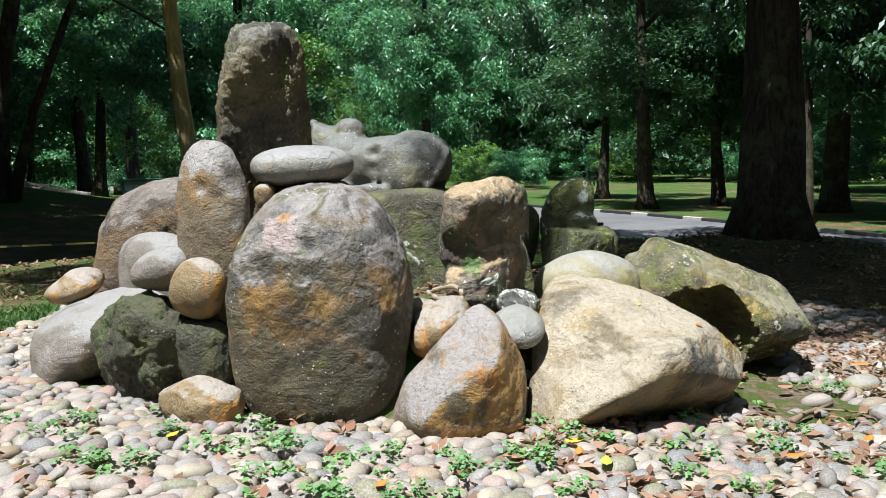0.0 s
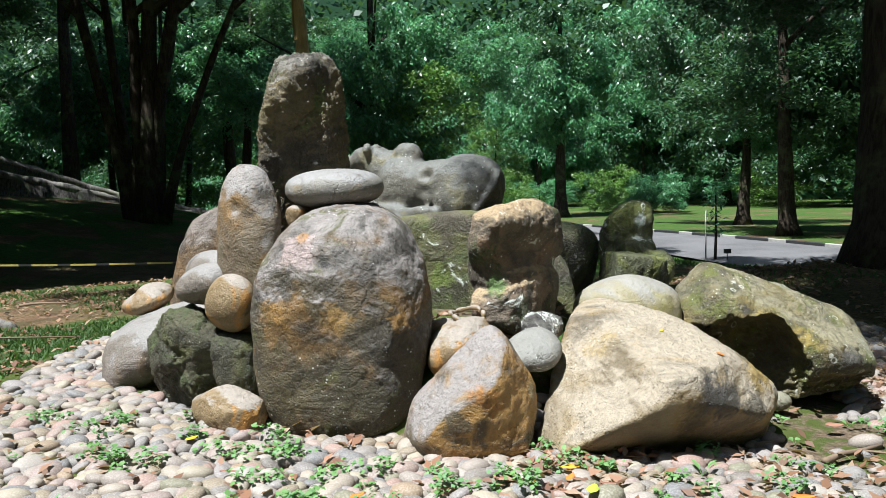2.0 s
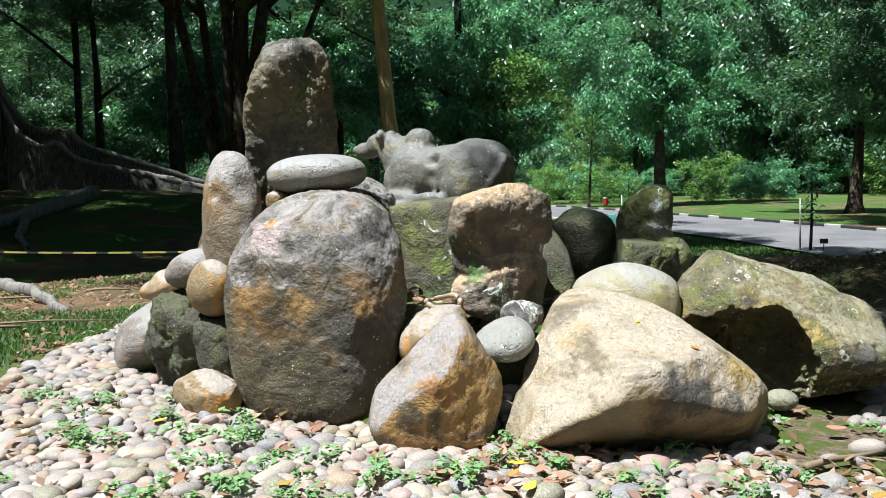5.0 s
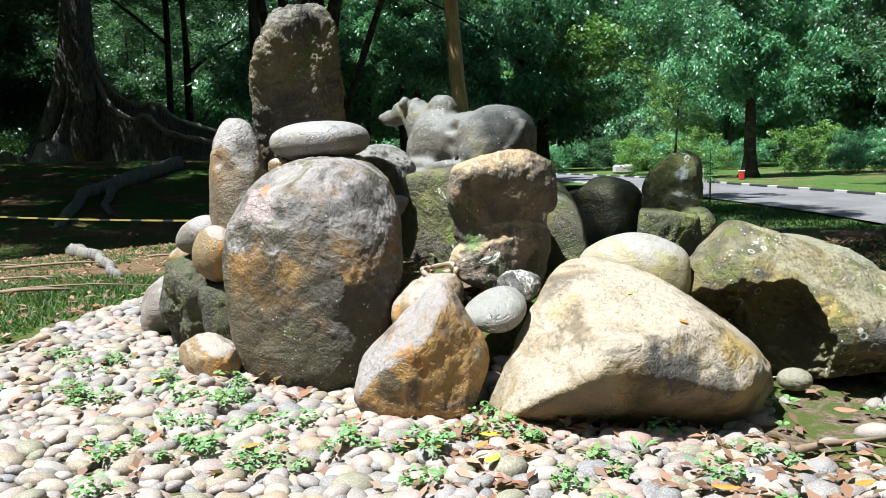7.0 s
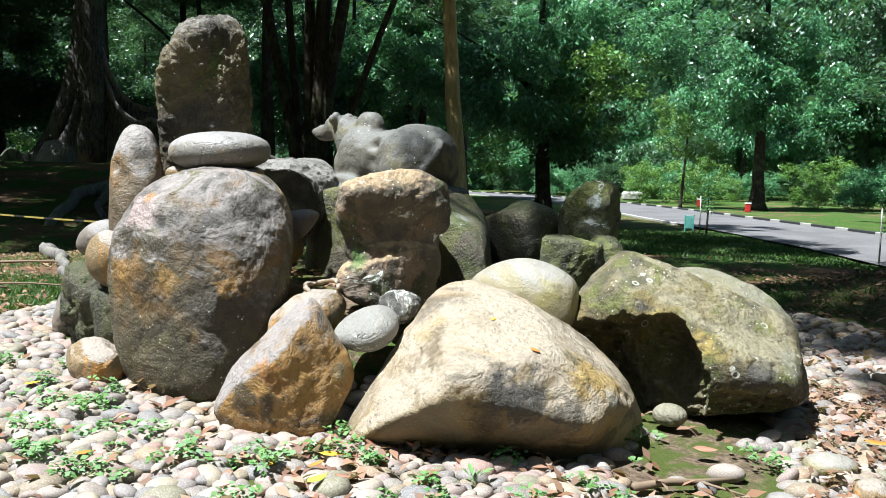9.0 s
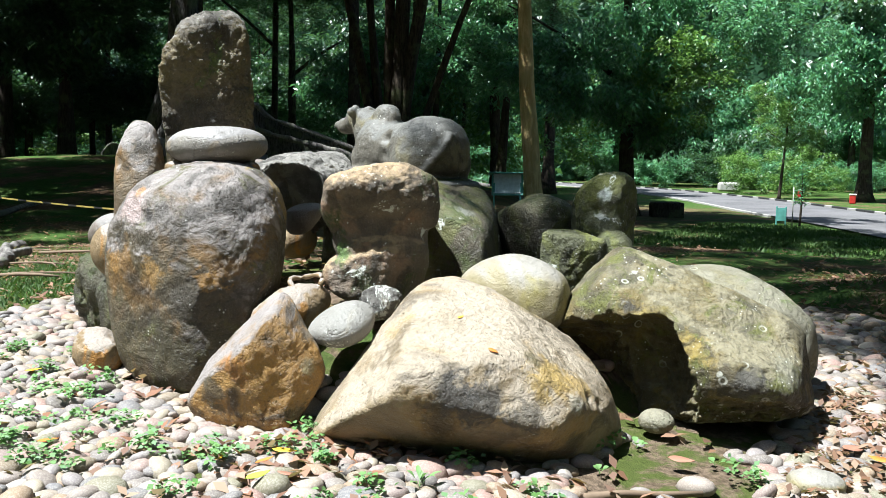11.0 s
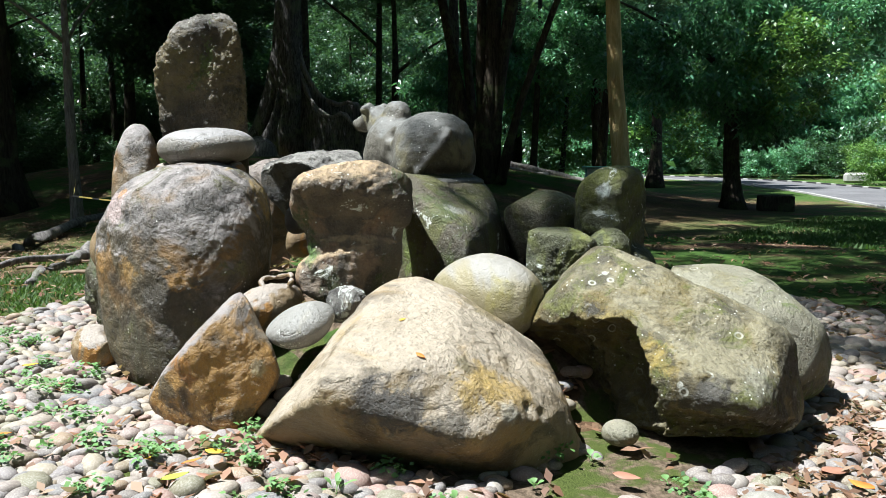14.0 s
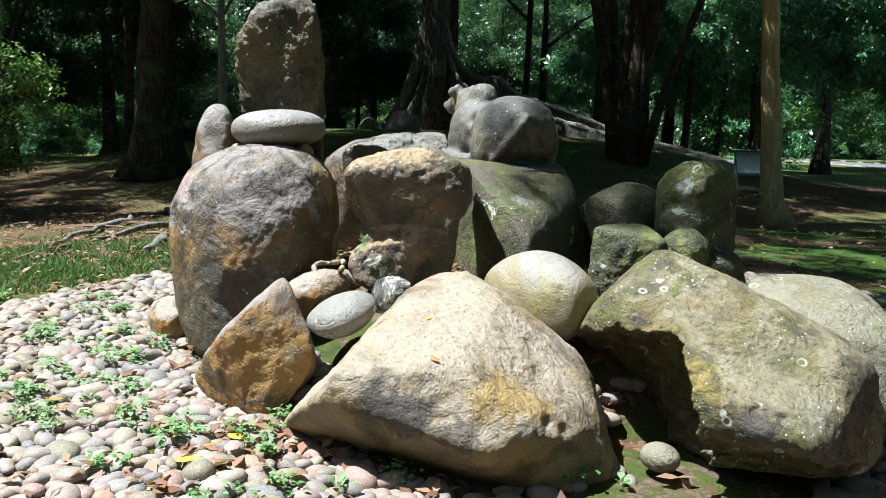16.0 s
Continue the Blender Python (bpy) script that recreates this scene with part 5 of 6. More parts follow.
def plant_woods():
    rng = random.Random(21)
    made, tries, spots = 0, 0, []
    while made < 92 and tries < 6000:
        tries += 1
        bearing = radians(rng.uniform(-92, 44))          # from straight ahead, clockwise
        far = rng.choice((rng.uniform(26, 40), rng.uniform(36, 60), rng.uniform(55, 105), rng.uniform(70, 108)))
        x, y = far * math.sin(bearing), far * math.cos(bearing)
        if not off_road(x, y, 1.8, CLEARING) or math.hypot(x + 8, y - 34) < 10 or any(math.hypot(x - a, y - b) < 3.6 for a, b in spots) or math.hypot(x + 26, y - 25) < 11 or (x < -10 and far < 34 and y > 12):
            continue
        glade = -16 < x < 20 and 38 < y < 84
        if glade and rng.random() < 0.86 or -9 < x < 7 and y < 37:
            continue
        spots.append((x, y))
        s = 0.8 + far / 62
        tall = rng.uniform(10, 16) * (0.8 + far / 140)
        r = rng.uniform(0.16, 0.48)
        crowns = []
        for k in range(rng.randint(2, 4)):
            low = rng.uniform(0.28, 1.0)
            # leaf tone follows bearing: dark copies paint shade, lighter ones the sunlit gap
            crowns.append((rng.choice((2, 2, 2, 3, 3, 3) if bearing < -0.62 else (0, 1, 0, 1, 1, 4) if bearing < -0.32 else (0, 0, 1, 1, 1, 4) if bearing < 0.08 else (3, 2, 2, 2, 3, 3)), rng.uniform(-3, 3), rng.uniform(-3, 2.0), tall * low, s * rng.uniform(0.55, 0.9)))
        label = rng.choice(("dark-trunked forest tree with dense green foliage", "slender woodland tree with leafy drooping branches", "shaded woodland tree with glossy leaves"))
        lean = (rng.uniform(-0.9, 0.9), rng.uniform(-0.5, 0.5))
        if off_road(x, y, 2.0):
            tree((x, y), tall, r, crowns, label, lean, None, 3, made + 40)
        made += 1
    # shrubs of the understorey
    made, tries = 0, 0
    while made < 60 and tries < 4000:
        tries += 1
        bearing = radians(rng.uniform(-92, 44))
        far = rng.uniform(40, 108)
        x, y = far * math.sin(bearing), far * math.cos(bearing)
        if not off_road(x, y, 3.5) or not off_road(x, y, 3.5, CLEARING) or math.hypot(x + 27, y - 26) < 15 or (-18 < x < 22 and 34 < y < 82):
            continue
        s = rng.uniform(0.5, 0.9) * (0.7 + far / 90)
        ob = new("shrub", CROWNS[rng.choice((0, 1, 2, 3, 4))])
        ob.location = (x, y, float(ground_height(x, y)) + 2.0 * s)
        ob.rotation_euler = (0, 0, rng.uniform(0, 6.3))
        ob.scale = (s, s, s * 0.8)
        tagged(ob, "leafy green understorey shrub at the forest edge", "shrub", "forest shrubs")
        made += 1


plant_woods()
rng = random.Random(31)
for i in range(20):
    x, y = rng.uniform(-24, 22), rng.uniform(66, 92)
    if off_road(x, y, 3.0):
        s = rng.uniform(0.5, 1.0)
        ob = new("shrub", CROWNS[4 if i % 3 else 0])
        ob.location = (x, y, -0.7 + 2.2 * s)
        ob.rotation_euler, ob.scale = (0, 0, rng.uniform(0, 6.3)), (s, s, s * 0.85)
        tagged(ob, "sunlit light green shrub beyond the far lawn", "shrub", "glade shrubs")
# leafy drooping trees across the road bend, and a bright young one
tree((-8.2, 34.0), 13.0, 0.36, [(1, 0.2, -1.5, 5.2, 0.85), (4, 3.0, -1.5, 5.6, 0.7), (1, -2.6, -1.0, 6.4, 0.8), (1, 1.2, -0.8, 8.0, 0.8), (0, 4.8, -0.6, 7.2, 0.7), (3, 0.5, 1.5, 4.2, 0.7)], "leafy tree with long drooping glossy leaves by the road bend", (-0.4, 0.2), None, 6, 91)
tree((-16.5, 38.0), 14.0, 0.28, [(0, 0.5, -0.5, 6.5, 0.8), (1, -1.8, 0.3, 8.5, 0.9), (2, 1.0, 1.0, 10, 0.9)], "dark forked tree with hanging foliage", (0.8, 0.2), None, 6, 92)
tree((-6.4, 61.0), 9.0, 0.11, [(4, 0.2, 0, 5.6, 0.6), (4, -0.8, 0.2, 7.4, 0.5), (4, 1.2, 0.2, 4.2, 0.42)], "bright green young tree on sunlit grass", (0.3, 0.1), None, 4, 93)
# these two roadside trees take mostly dark leaves to paint the shade here
tree((9.1, 45.2), 14.0, 0.30, [(3, -1.0, -0.5, 7.5, 0.9), (2, 1.8, 0.0, 8.6, 0.9), (3, -3.2, 0.4, 9.4, 0.9), (1, 0.5, 0.5, 5.6, 0.6)], "roadside tree with pale drooping leaf sprays", (0.3, 0.1), None, 5, 94)
tree((15.5, 31.0), 13.0, 0.26, [(2, -0.5, -0.5, 7.0, 0.9), (2, 1.8, 0.0, 9.6, 0.9), (2, -2.6, 0.4, 10.0, 0.9), (0, 1.0, 0.5, 4.2, 0.6)], "roadside tree with low leafy branches", (0.3, 0.1), None, 5, 95)
tree((-1.4, 62.0), 16.0, 0.50, [(1, -2.0, -1.0, 9.0, 1.2), (1, 3.0, -0.5, 10.5, 1.2), (3, 0.5, 1.0, 13.0, 1.4)], "tall dark-trunked tree across the road", (0.3, 0.1), None, 5, 96)
# unseen crowns are added round this trunk to shade trunk and ground
tree((-22.7, 11.5), 16.0, 0.7, [(2, 0, 0, 13.0, 1.3), (3, -3, 2, 11.0, 1.0), (2, -1.3, -9.5, 13.0, 0.8), (2, -4.3, -5.5, 13.4, 0.9), (2, -0.8, -4.2, 13.2, 0.8), (2, -7.0, -9.0, 13.5, 0.9), (2, -8.0, -2.0, 13.4, 1.0), (2, -5.0, -12.5, 13.2, 0.8)], "broad dark tree trunk in deep shade", (0.3, 0.1), None, 4, 97)
# tall forest behind the buttressed tree; unseen high crowns added to shade the floor
rng = random.Random(61)
for i, (x, y) in enumerate(((-20.0, 44.0), (-27.0, 39.0), (-35.0, 34.0), (-43.0, 27.0), (-30.0, 50.0), (-39.0, 44.0), (-48.0, 37.0), (-22.0, 56.0), (-50.0, 20.0))):
    tree((x, y), 24.0, rng.uniform(0.24, 0.5), [(2, rng.uniform(-5, 1), rng.uniform(-7, -1), rng.uniform(19, 23), rng.uniform(1.2, 1.5)) for _ in range(4)], "tall dark-trunked forest tree with unseen high crowns added for shade", (rng.uniform(-1, 1), 0.4), None, 3, 140 + i)
shrub = new("shrub", CROWNS[4])
shrub.location, shrub.scale = (-19.5, 6.2, 2.0), (0.6, 0.6, 0.55)
tagged(shrub, "sunlit bright green bush at the wood's edge", "shrub", "forest shrubs")


def backdrop():
    """A dense wall of far woods that closes the view."""
    rng = np.random.default_rng(5)
    c = []
    for a in np.linspace(-180, 178, 230):
        for z in (1.5, 6, 11, 16.5, 22, 28, 34):
            r = 116 + rng.normal(0, 4)
            c.append((r * math.sin(radians(a)), r * math.cos(radians(a)) + 5, z + rng.normal(0, 1)))
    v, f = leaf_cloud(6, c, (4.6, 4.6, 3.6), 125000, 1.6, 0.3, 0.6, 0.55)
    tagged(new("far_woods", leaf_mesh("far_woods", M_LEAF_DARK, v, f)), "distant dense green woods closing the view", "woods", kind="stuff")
    verts, faces = [], []
    n = 120
    for i in range(n):
        a = 2 * math.pi * i / n
        for z in (-2, 40 + 4 * math.sin(i * 1.7) + 3 * math.sin(i * 0.6)):
            verts.append((128 * math.sin(a), 128 * math.cos(a) + 5, z))
    for i in range(n):
        a, b = 2 * i, 2 * ((i + 1) % n)
        faces.append((a, b, b + 1, a + 1))
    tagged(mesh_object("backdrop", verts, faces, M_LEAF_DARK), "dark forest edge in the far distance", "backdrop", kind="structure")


backdrop()
# unseen trees added behind and beside the camera close the clearing and shade it
for i, (x, y, s) in enumerate(((-13, -7, 1.2), (-6, -13, 1.2), (3, -14, 1.2), (11, -9, 1.3), (15, 0, 1.2), (-18, 1, 1.2), (9.5, 6.0, 1.0))):
    tree((x, y), 12.0, 0.3, [(2, 0, 0, 9.0, s), (0, 1.5, 1.0, 11.0, s), (2, -1.5, -1, 6.5, s * 0.8)], "unseen tall tree added around the clearing for shade", (0.2, 0.3), None, 3, 120 + i)


# ---- road, kerbs, lawn furniture ----
def edge(side, shift):
    out = []
    for i, p in enumerate(PATHWAY):
        d = (PATHWAY[min(i + 1, len(PATHWAY) - 1)] - PATHWAY[max(i - 1, 0)]).normalized()
        out.append(p + Vector((d.y, -d.x, 0)) * side * shift)
    return out


def build_road():
    verts, faces = [], []
    cuts = [edge(1, ROAD_WIDTH * (0.5 - k / 4)) for k in range(5)]
    for i in range(len(PATHWAY)):
        for k in range(5):
            p = cuts[k][i]
            verts.append((p.x, p.y, -0.63 + 0.03 * (1 - abs(k - 2) / 2)))
    for i in range(len(PATHWAY) - 1):
        for k in range(4):
            a = i * 5 + k
            faces.append((a, a + 1, a + 6, a + 5))
    return tagged(mesh_object("road", verts, faces, M_ASPHALT), "grey asphalt park road with tree shadows", "road", kind="structure")


def box_mesh(name, sx, sy, sz, bevel, material):
    bm = bmesh.new()
    bmesh.ops.create_cube(bm, size=1.0)
    bmesh.ops.scale(bm, vec=(sx, sy, sz), verts=bm.verts)
    bmesh.ops.translate(bm, vec=(0, 0, sz / 2), verts=bm.verts)
    if bevel:
        bmesh.ops.bevel(bm, geom=bm.edges[:], offset=bevel, segments=1, affect="EDGES")
    me = bpy.data.meshes.new(name)
    bm.to_mesh(me)
    bm.free()
    me.materials.append(material)
    return me


def build_kerbs():
    white, black = box_mesh("kerb_stone", 0.98, 0.16, 0.18, 0.02, M_KERB), box_mesh("kerb_stone", 0.98, 0.16, 0.18, 0.02, M_BLACK)
    for side, label in ((1, "black and white painted kerb on the far side of the road"), (-1, "low kerb beside the lawn")):
        line = edge(side, ROAD_WIDTH / 2 + 0.09)
        kerb = tagged(new("kerb"), label, "kerb", kind="structure")
        run, k = 0.0, 0
        for a, b in zip(line, line[1:]):
            d = b - a
            ln = d.length
            while run < ln:
                p = a + d * (run / ln)
                if side == 1 or p.y > 38:
                    ob = new("kerb_stone", white if k % 3 == 0 or side == -1 else black)
                    ob.parent = kerb
                    ob.location = (p.x, p.y, -0.70 if side == 1 else -0.78)
                    ob.rotation_euler = (0, 0, math.atan2(d.y, d.x))
                run += 1.0
                k += 1
            run -= ln


build_road()
build_kerbs()


def place(parent, name, me, loc, rot=(0, 0, 0), label=""):
    ob = new(name, me)
    ob.parent, ob.location, ob.rotation_euler = parent, loc, [radians(a) for a in rot]
    return tagged(ob, label)


def red_bin(x, y, turn):
    top = new("litter_bin")
    top.location, top.rotation_euler = (x, y, float(ground_height(x, y)) - 0.05), (0, 0, radians(turn))
    place(top, "body", box_mesh("body", 0.36, 0.34, 0.55, 0.04, M_RED), (0, 0, 0.05))
    place(top, "lid", box_mesh("lid", 0.4, 0.38, 0.08, 0.03, M_WHITE), (0, 0, 0.60), (0, 0, 0), "pale sloping lid")
    place(top, "foot", box_mesh("foot", 0.3, 0.28, 0.06, 0.01, M_BLACK), (0, 0, 0))
    tagged(top, "small red litter bin with a pale lid beside the road", "litter bin", "bins along the road")


red_bin(-1.5, 57.2, 10)
red_bin(-5.6, 65.0, 10)


def info_board(x, y, turn, size, tilt, label):
    top = new("information_board")
    top.location, top.rotation_euler = (x, y, float(ground_height(x, y)) - 0.05), (0, 0, radians(turn))
    for sx in (-1, 1):
        place(top, "leg", box_mesh("leg", 0.05, 0.05, 0.95 * size, 0.01, M_TEAL), (sx * 0.42 * size, 0, 0))
        place(top, "back_leg", box_mesh("back_leg", 0.04, 0.04, 1.2 * size, 0.01, M_TEAL), (sx * 0.42 * size, 0.55 * size, 0))
    board = place(top, "frame", box_mesh("frame", 1.0 * size, 0.05, 0.8 * size, 0.015, M_TEAL), (0, -0.02, 0.55 * size), (tilt, 0, 0))
    place(board, "panel", box_mesh("panel", 0.88 * size, 0.02, 0.68 * size, 0.005, M_PANEL), (0, -0.035, 0.06 * size), (0, 0, 0), "white printed panel")
    place(top, "roof", box_mesh("roof", 1.2 * size, 0.6 * size, 0.04, 0.01, M_TEAL), (0, 0.2 * size, 1.22 * size), (-8, 0, 0))
    return tagged(top, label, "board")


info_board(-10.3, 26.9, 30, 1.15, -24, "teal-framed information board with a white slanted panel")


def sapling(x, y, h, label):
    top = new("sapling")
    top.location = (x, y, float(ground_height(x, y)) - 0.03)
    v, f = tube([(0.03 * math.sin(3 * k), 0.02 * k, h * k) for k in (0, 0.2, 0.4, 0.6, 0.8, 1.0)], [0.045, 0.04, 0.036, 0.03, 0.022, 0.012], 8)
    under(mesh_object("trunk", v, f, M_BARK), top)
    lv, lf = leaf_cloud(3, [(0, 0, h * k) for k in (0.45, 0.6, 0.75, 0.9, 1.0)], (0.28, 0.28, 0.22), 220, 0.16, 0.3)
    under(new("leaves", leaf_mesh("leaves", M_LEAF, lv, lf)), top)
    sv, sf = tube([(-0.25, 0, 0), (-0.26, 0, 1.5)], [0.022, 0.02], 6)
    under(mesh_object("stake", sv, sf, M_CONCRETE), top)
    return tagged(top, label, "sapling")


sapling(-1.2, 32.5, 2.2, "young planted sapling with a wooden stake on the lawn")
sapling(4.3, 23.4, 2.2, "thin dark sapling beside the road")
tag_post = new("plant_label")
tag_post.location = (4.6, 23.2, -0.7)
v, f = tube([(0, 0, 0), (0, 0, 0.32)], [0.012, 0.012], 6)
under(mesh_object("stake", v, f, M_BLACK), tag_post)
place(tag_post, "plate", box_mesh("plate", 0.2, 0.02, 0.13, 0.004, M_BLACK), (0, -0.02, 0.26))
tagged(tag_post, "small black plant label on a short stake", "plant label")
guard = new("tree_guard")
guard.location = (-1.9, 32.9, -0.72)
for sx in (-1, 1):
    place(guard, "post", box_mesh("post", 0.05, 0.05, 0.75, 0.008, M_TEAL), (sx * 0.16, 0, 0))
place(guard, "panel", box_mesh("panel", 0.30, 0.03, 0.5, 0.006, M_TEAL), (0, 0, 0.2))
tagged(guard, "small pale green marker stand on the grass", "marker")
block = new("concrete_block", box_mesh("concrete_block", 2.0, 1.2, 0.9, 0.2, M_CONCRETE))
block.location, block.rotation_euler = (-13.5, 78.0, -0.75), (0, 0, 0.3)
tagged(block, "white painted concrete block on the verge", "block")
stump = new("tree_stump", box_mesh("tree_stump", 1.3, 0.9, 0.7, 0.06, M_BARK))
stump.location, stump.rotation_euler = (-6.7, 34.6, -0.75), (0, 0, 0.5)
tagged(stump, "dark squared stump at the foot of a roadside tree", "stump")


def barrier_tape(points, label):
    top = tagged(new("barrier_tape"), label, "tape")
    pts = []
    for a, b in zip(points, points[1:]):
        for k in range(48):
            q = k / 48
            p = Vector(a).lerp(Vector(b), q)
            p.z -= 0.5 * q * (1 - q) * 0.9
            pts.append(p)
    pts.append(Vector(points[-1]))
    for i, (a, b) in enumerate(zip(pts, pts[1:])):
        d = (b - a)
        s = d.cross(Vector((0, 0, 1))).normalized() * 0.004
        up = Vector((0, 0, 0.014))
        verts = [a - s - up, a + s - up, a + s + up, a - s + up, b - s - up, b + s - up, b + s + up, b - s + up]
        faces = [(0, 1, 2, 3), (7, 6, 5, 4), (0, 4, 5, 1), (1, 5, 6, 2), (2, 6, 7, 3), (3, 7, 4, 0)]
        under(mesh_object("stripe", verts, faces, M_YELLOW if i % 3 else M_TAPEDARK, False), top)


barrier_tape([(-18.2, 11.9, 0.95), (-13.0, 9.4, 0.7), (-4.0, 11.8, 0.45), (-6.5, 21.6, 0.25)], "yellow and black striped barrier tape strung between trees")


# ---- pebbles, weeds, fallen leaves ----
def near_stone(x, y):
    """True where boulders cover the pebbles."""
    for cx, cy, r in ((-0.72, 4.42, 0.42), (1.1, 4.6, 0.50), (1.9, 5.4, 0.45), (-2.2, 5.1, 0.4), (0.13, 4.1, 0.2)):
        if math.hypot(x - cx, y - cy) < r:
            return True
    return ((x + 0.05) / 1.55) ** 2 + ((y - 5.95) / 1.6) ** 2 < 1


def pebble_shape(seed):
    d, f = SPHERES[2]
    rng = np.random.default_rng(seed)
    v = d * np.array((0.066, 0.048, 0.033))
    for _ in range(4):
        n = rng.normal(0, 1, 3)
        n /= np.linalg.norm(n)
        v = v * (1 + 0.16 * np.exp(3 * (d @ n - 1)) * rng.choice((-1, 1)))[:, None]
    return v, f


def build_pebbles():
    rng = random.Random(77)
    n = 72
    verts, faces = [(0.3, 6.0, float(ground_height(0.3, 6.0)) - 0.02)], []
    for r in np.linspace(0.4, 3.95, 14):
        for k in range(n):
            a = 2 * math.pi * k / n
            x, y = 0.3 + r * math.cos(a), 6.0 + r * math.sin(a)
            verts.append((x, y, float(ground_height(x, y)) + 0.006))
    for k in range(n):
        faces.append((0, 1 + k, 1 + (k + 1) % n))
    for i in range(13):
        for k in range(n):
            a, b = 1 + i * n + k, 1 + i * n + (k + 1) % n
            faces.append((a, b, b + n, a + n))
    bed = tagged(mesh_object("pavement", verts, faces, M_SOIL), "apron of rounded river pebbles set in earth round the stones", "pavement", kind="structure")
    shapes = [pebble_shape(s) for s in range(9)]
    meshes = []
    for v, f in shapes:
        me = bpy.data.meshes.new("pebble")
        me.from_pydata([tuple(p) for p in v], [], f)
        me.polygons.foreach_set("use_smooth", [True] * len(me.polygons))
        me.materials.append(M_PEBBLE)
        meshes.append(me)
    rest_v, rest_f, count, single = [], [], 0, 0
    step_x, step_y = 0.086, 0.062
    row = 0
    y = 2.0
    while y < 10.0:
        x = -3.8 + (row % 2) * step_x / 2
        while x < 4.4:
            px, py = x + rng.uniform(-0.028, 0.028), y + rng.uniform(-0.02, 0.02)
            r = math.hypot(px - 0.3, py - 6.0)
            edge_r = 3.85 + 0.12 * math.sin(5 * math.atan2(py - 6, px - 0.3))
            bare = ((px - 2.08) / 0.42) ** 2 + ((py - 4.62) / 0.52) ** 2 < 1.0 + 0.3 * math.sin(px * 9 + py * 7)
            thin = px > 1.6 and py > 4.6 and rng.random() < 0.25
            if r < edge_r and not near_stone(px, py) and not (thin or bare and rng.random() < 0.93):
                s = rng.choice((0.66, 0.76, 0.85, 0.9, 0.95, 1.05, 1.3)) * rng.uniform(0.92, 1.08)
                turn = rng.gauss(0.35, 0.7)
                tilt = (rng.gauss(0, 0.25), rng.gauss(0, 0.25))
                z = float(ground_height(px, py)) + 0.012 * s + rng.uniform(-0.008, 0.012)
                m = Matrix.LocRotScale((px, py, z), Euler((tilt[0], tilt[1], turn)), (s, s, s * rng.uniform(0.85, 1.15)))
                k = rng.randrange(9)
                if single < 300 and -0.9 < px < 2.0 and 3.10 < py < 3.95:
                    ob = new("pebble", meshes[k])
                    ob.matrix_basis = m
                    ob.parent = bed
                    single += 1
                else:
                    a = np.array(m)
                    v = shapes[k][0] @ a[:3, :3].T + a[:3, 3]
                    rest_v.append(v)
                    rest_f.append(np.array(shapes[k][1]) + count)
                    count += len(v)
            x += step_x
        y += step_y
        row += 1
    me = leaf_mesh("pebbles", M_PEBBLES, np.concatenate(rest_v), np.concatenate(rest_f))
    me.polygons.foreach_set("use_smooth", [True] * len(me.polygons))
    ob = new("pebbles", me)
    ob.parent = bed
    tagged(ob, "rounded grey, tan and pinkish river pebbles", kind="stuff")


build_pebbles()


def scatter(n, seed, area, keep=None):
    rng = random.Random(seed)
    out = []
    while len(out) < n:
        x, y = rng.uniform(area[0], area[1]), rng.uniform(area[2], area[3])
        if keep is None or keep(x, y, rng):
            out.append((x, y, float(ground_height(x, y))))
    return out


def build_weeds():
    clumps = [(-0.93, 3.72, 0.16), (-1.08, 3.6, 0.12), (-0.42, 3.42, 0.13), (0.35, 3.6, 0.10), (-0.1, 3.15, 0.16), (-0.55, 3.05, 0.14), (0.75, 3.75, 0.08), (-1.5, 3.3, 0.2), (-0.3, 3.6, 0.1),
              (1.75, 4.05, 0.12), (1.55, 3.7, 0.12), (2.3, 3.7, 0.2), (1.9, 3.4, 0.2), (2.35, 4.75, 0.12), (1.72, 4.75, 0.07), (0.1, 3.45, 0.12), (-1.9, 3.8, 0.14), (-2.2, 3.2, 0.25), (-0.8, 2.9, 0.2)]
    rng = random.Random(5)
    for x, y, z in scatter(46, 9, (-3.2, 3.2, 2.4, 4.2), lambda x, y, r: math.hypot(x - 0.3, y - 6) > 1.9):
        clumps.append((x, y, rng.uniform(0.05, 0.14)))
    vs, fs, n = [], [], 0
    for i, (x, y, r) in enumerate(clumps):
        z = float(ground_height(x, y)) + 0.05
        v, f = leaf_cloud(100 + i, [(x + rng.uniform(-r, r), y + rng.uniform(-r, r) * 0.8, z + rng.uniform(0, 0.05)) for _ in range(6)], (0.05, 0.05, 0.03), int(30 + 480 * r), 0.030, 0.0, 0.35, 0.8)
        vs.append(v)
        fs.append(f + n)
        n += len(v)
    ob = new("weeds", leaf_mesh("weeds", M_WEED, np.concatenate(vs), np.concatenate(fs)))
    tagged(ob, "small bright green clover-like weeds growing between pebbles", "weeds", kind="stuff")


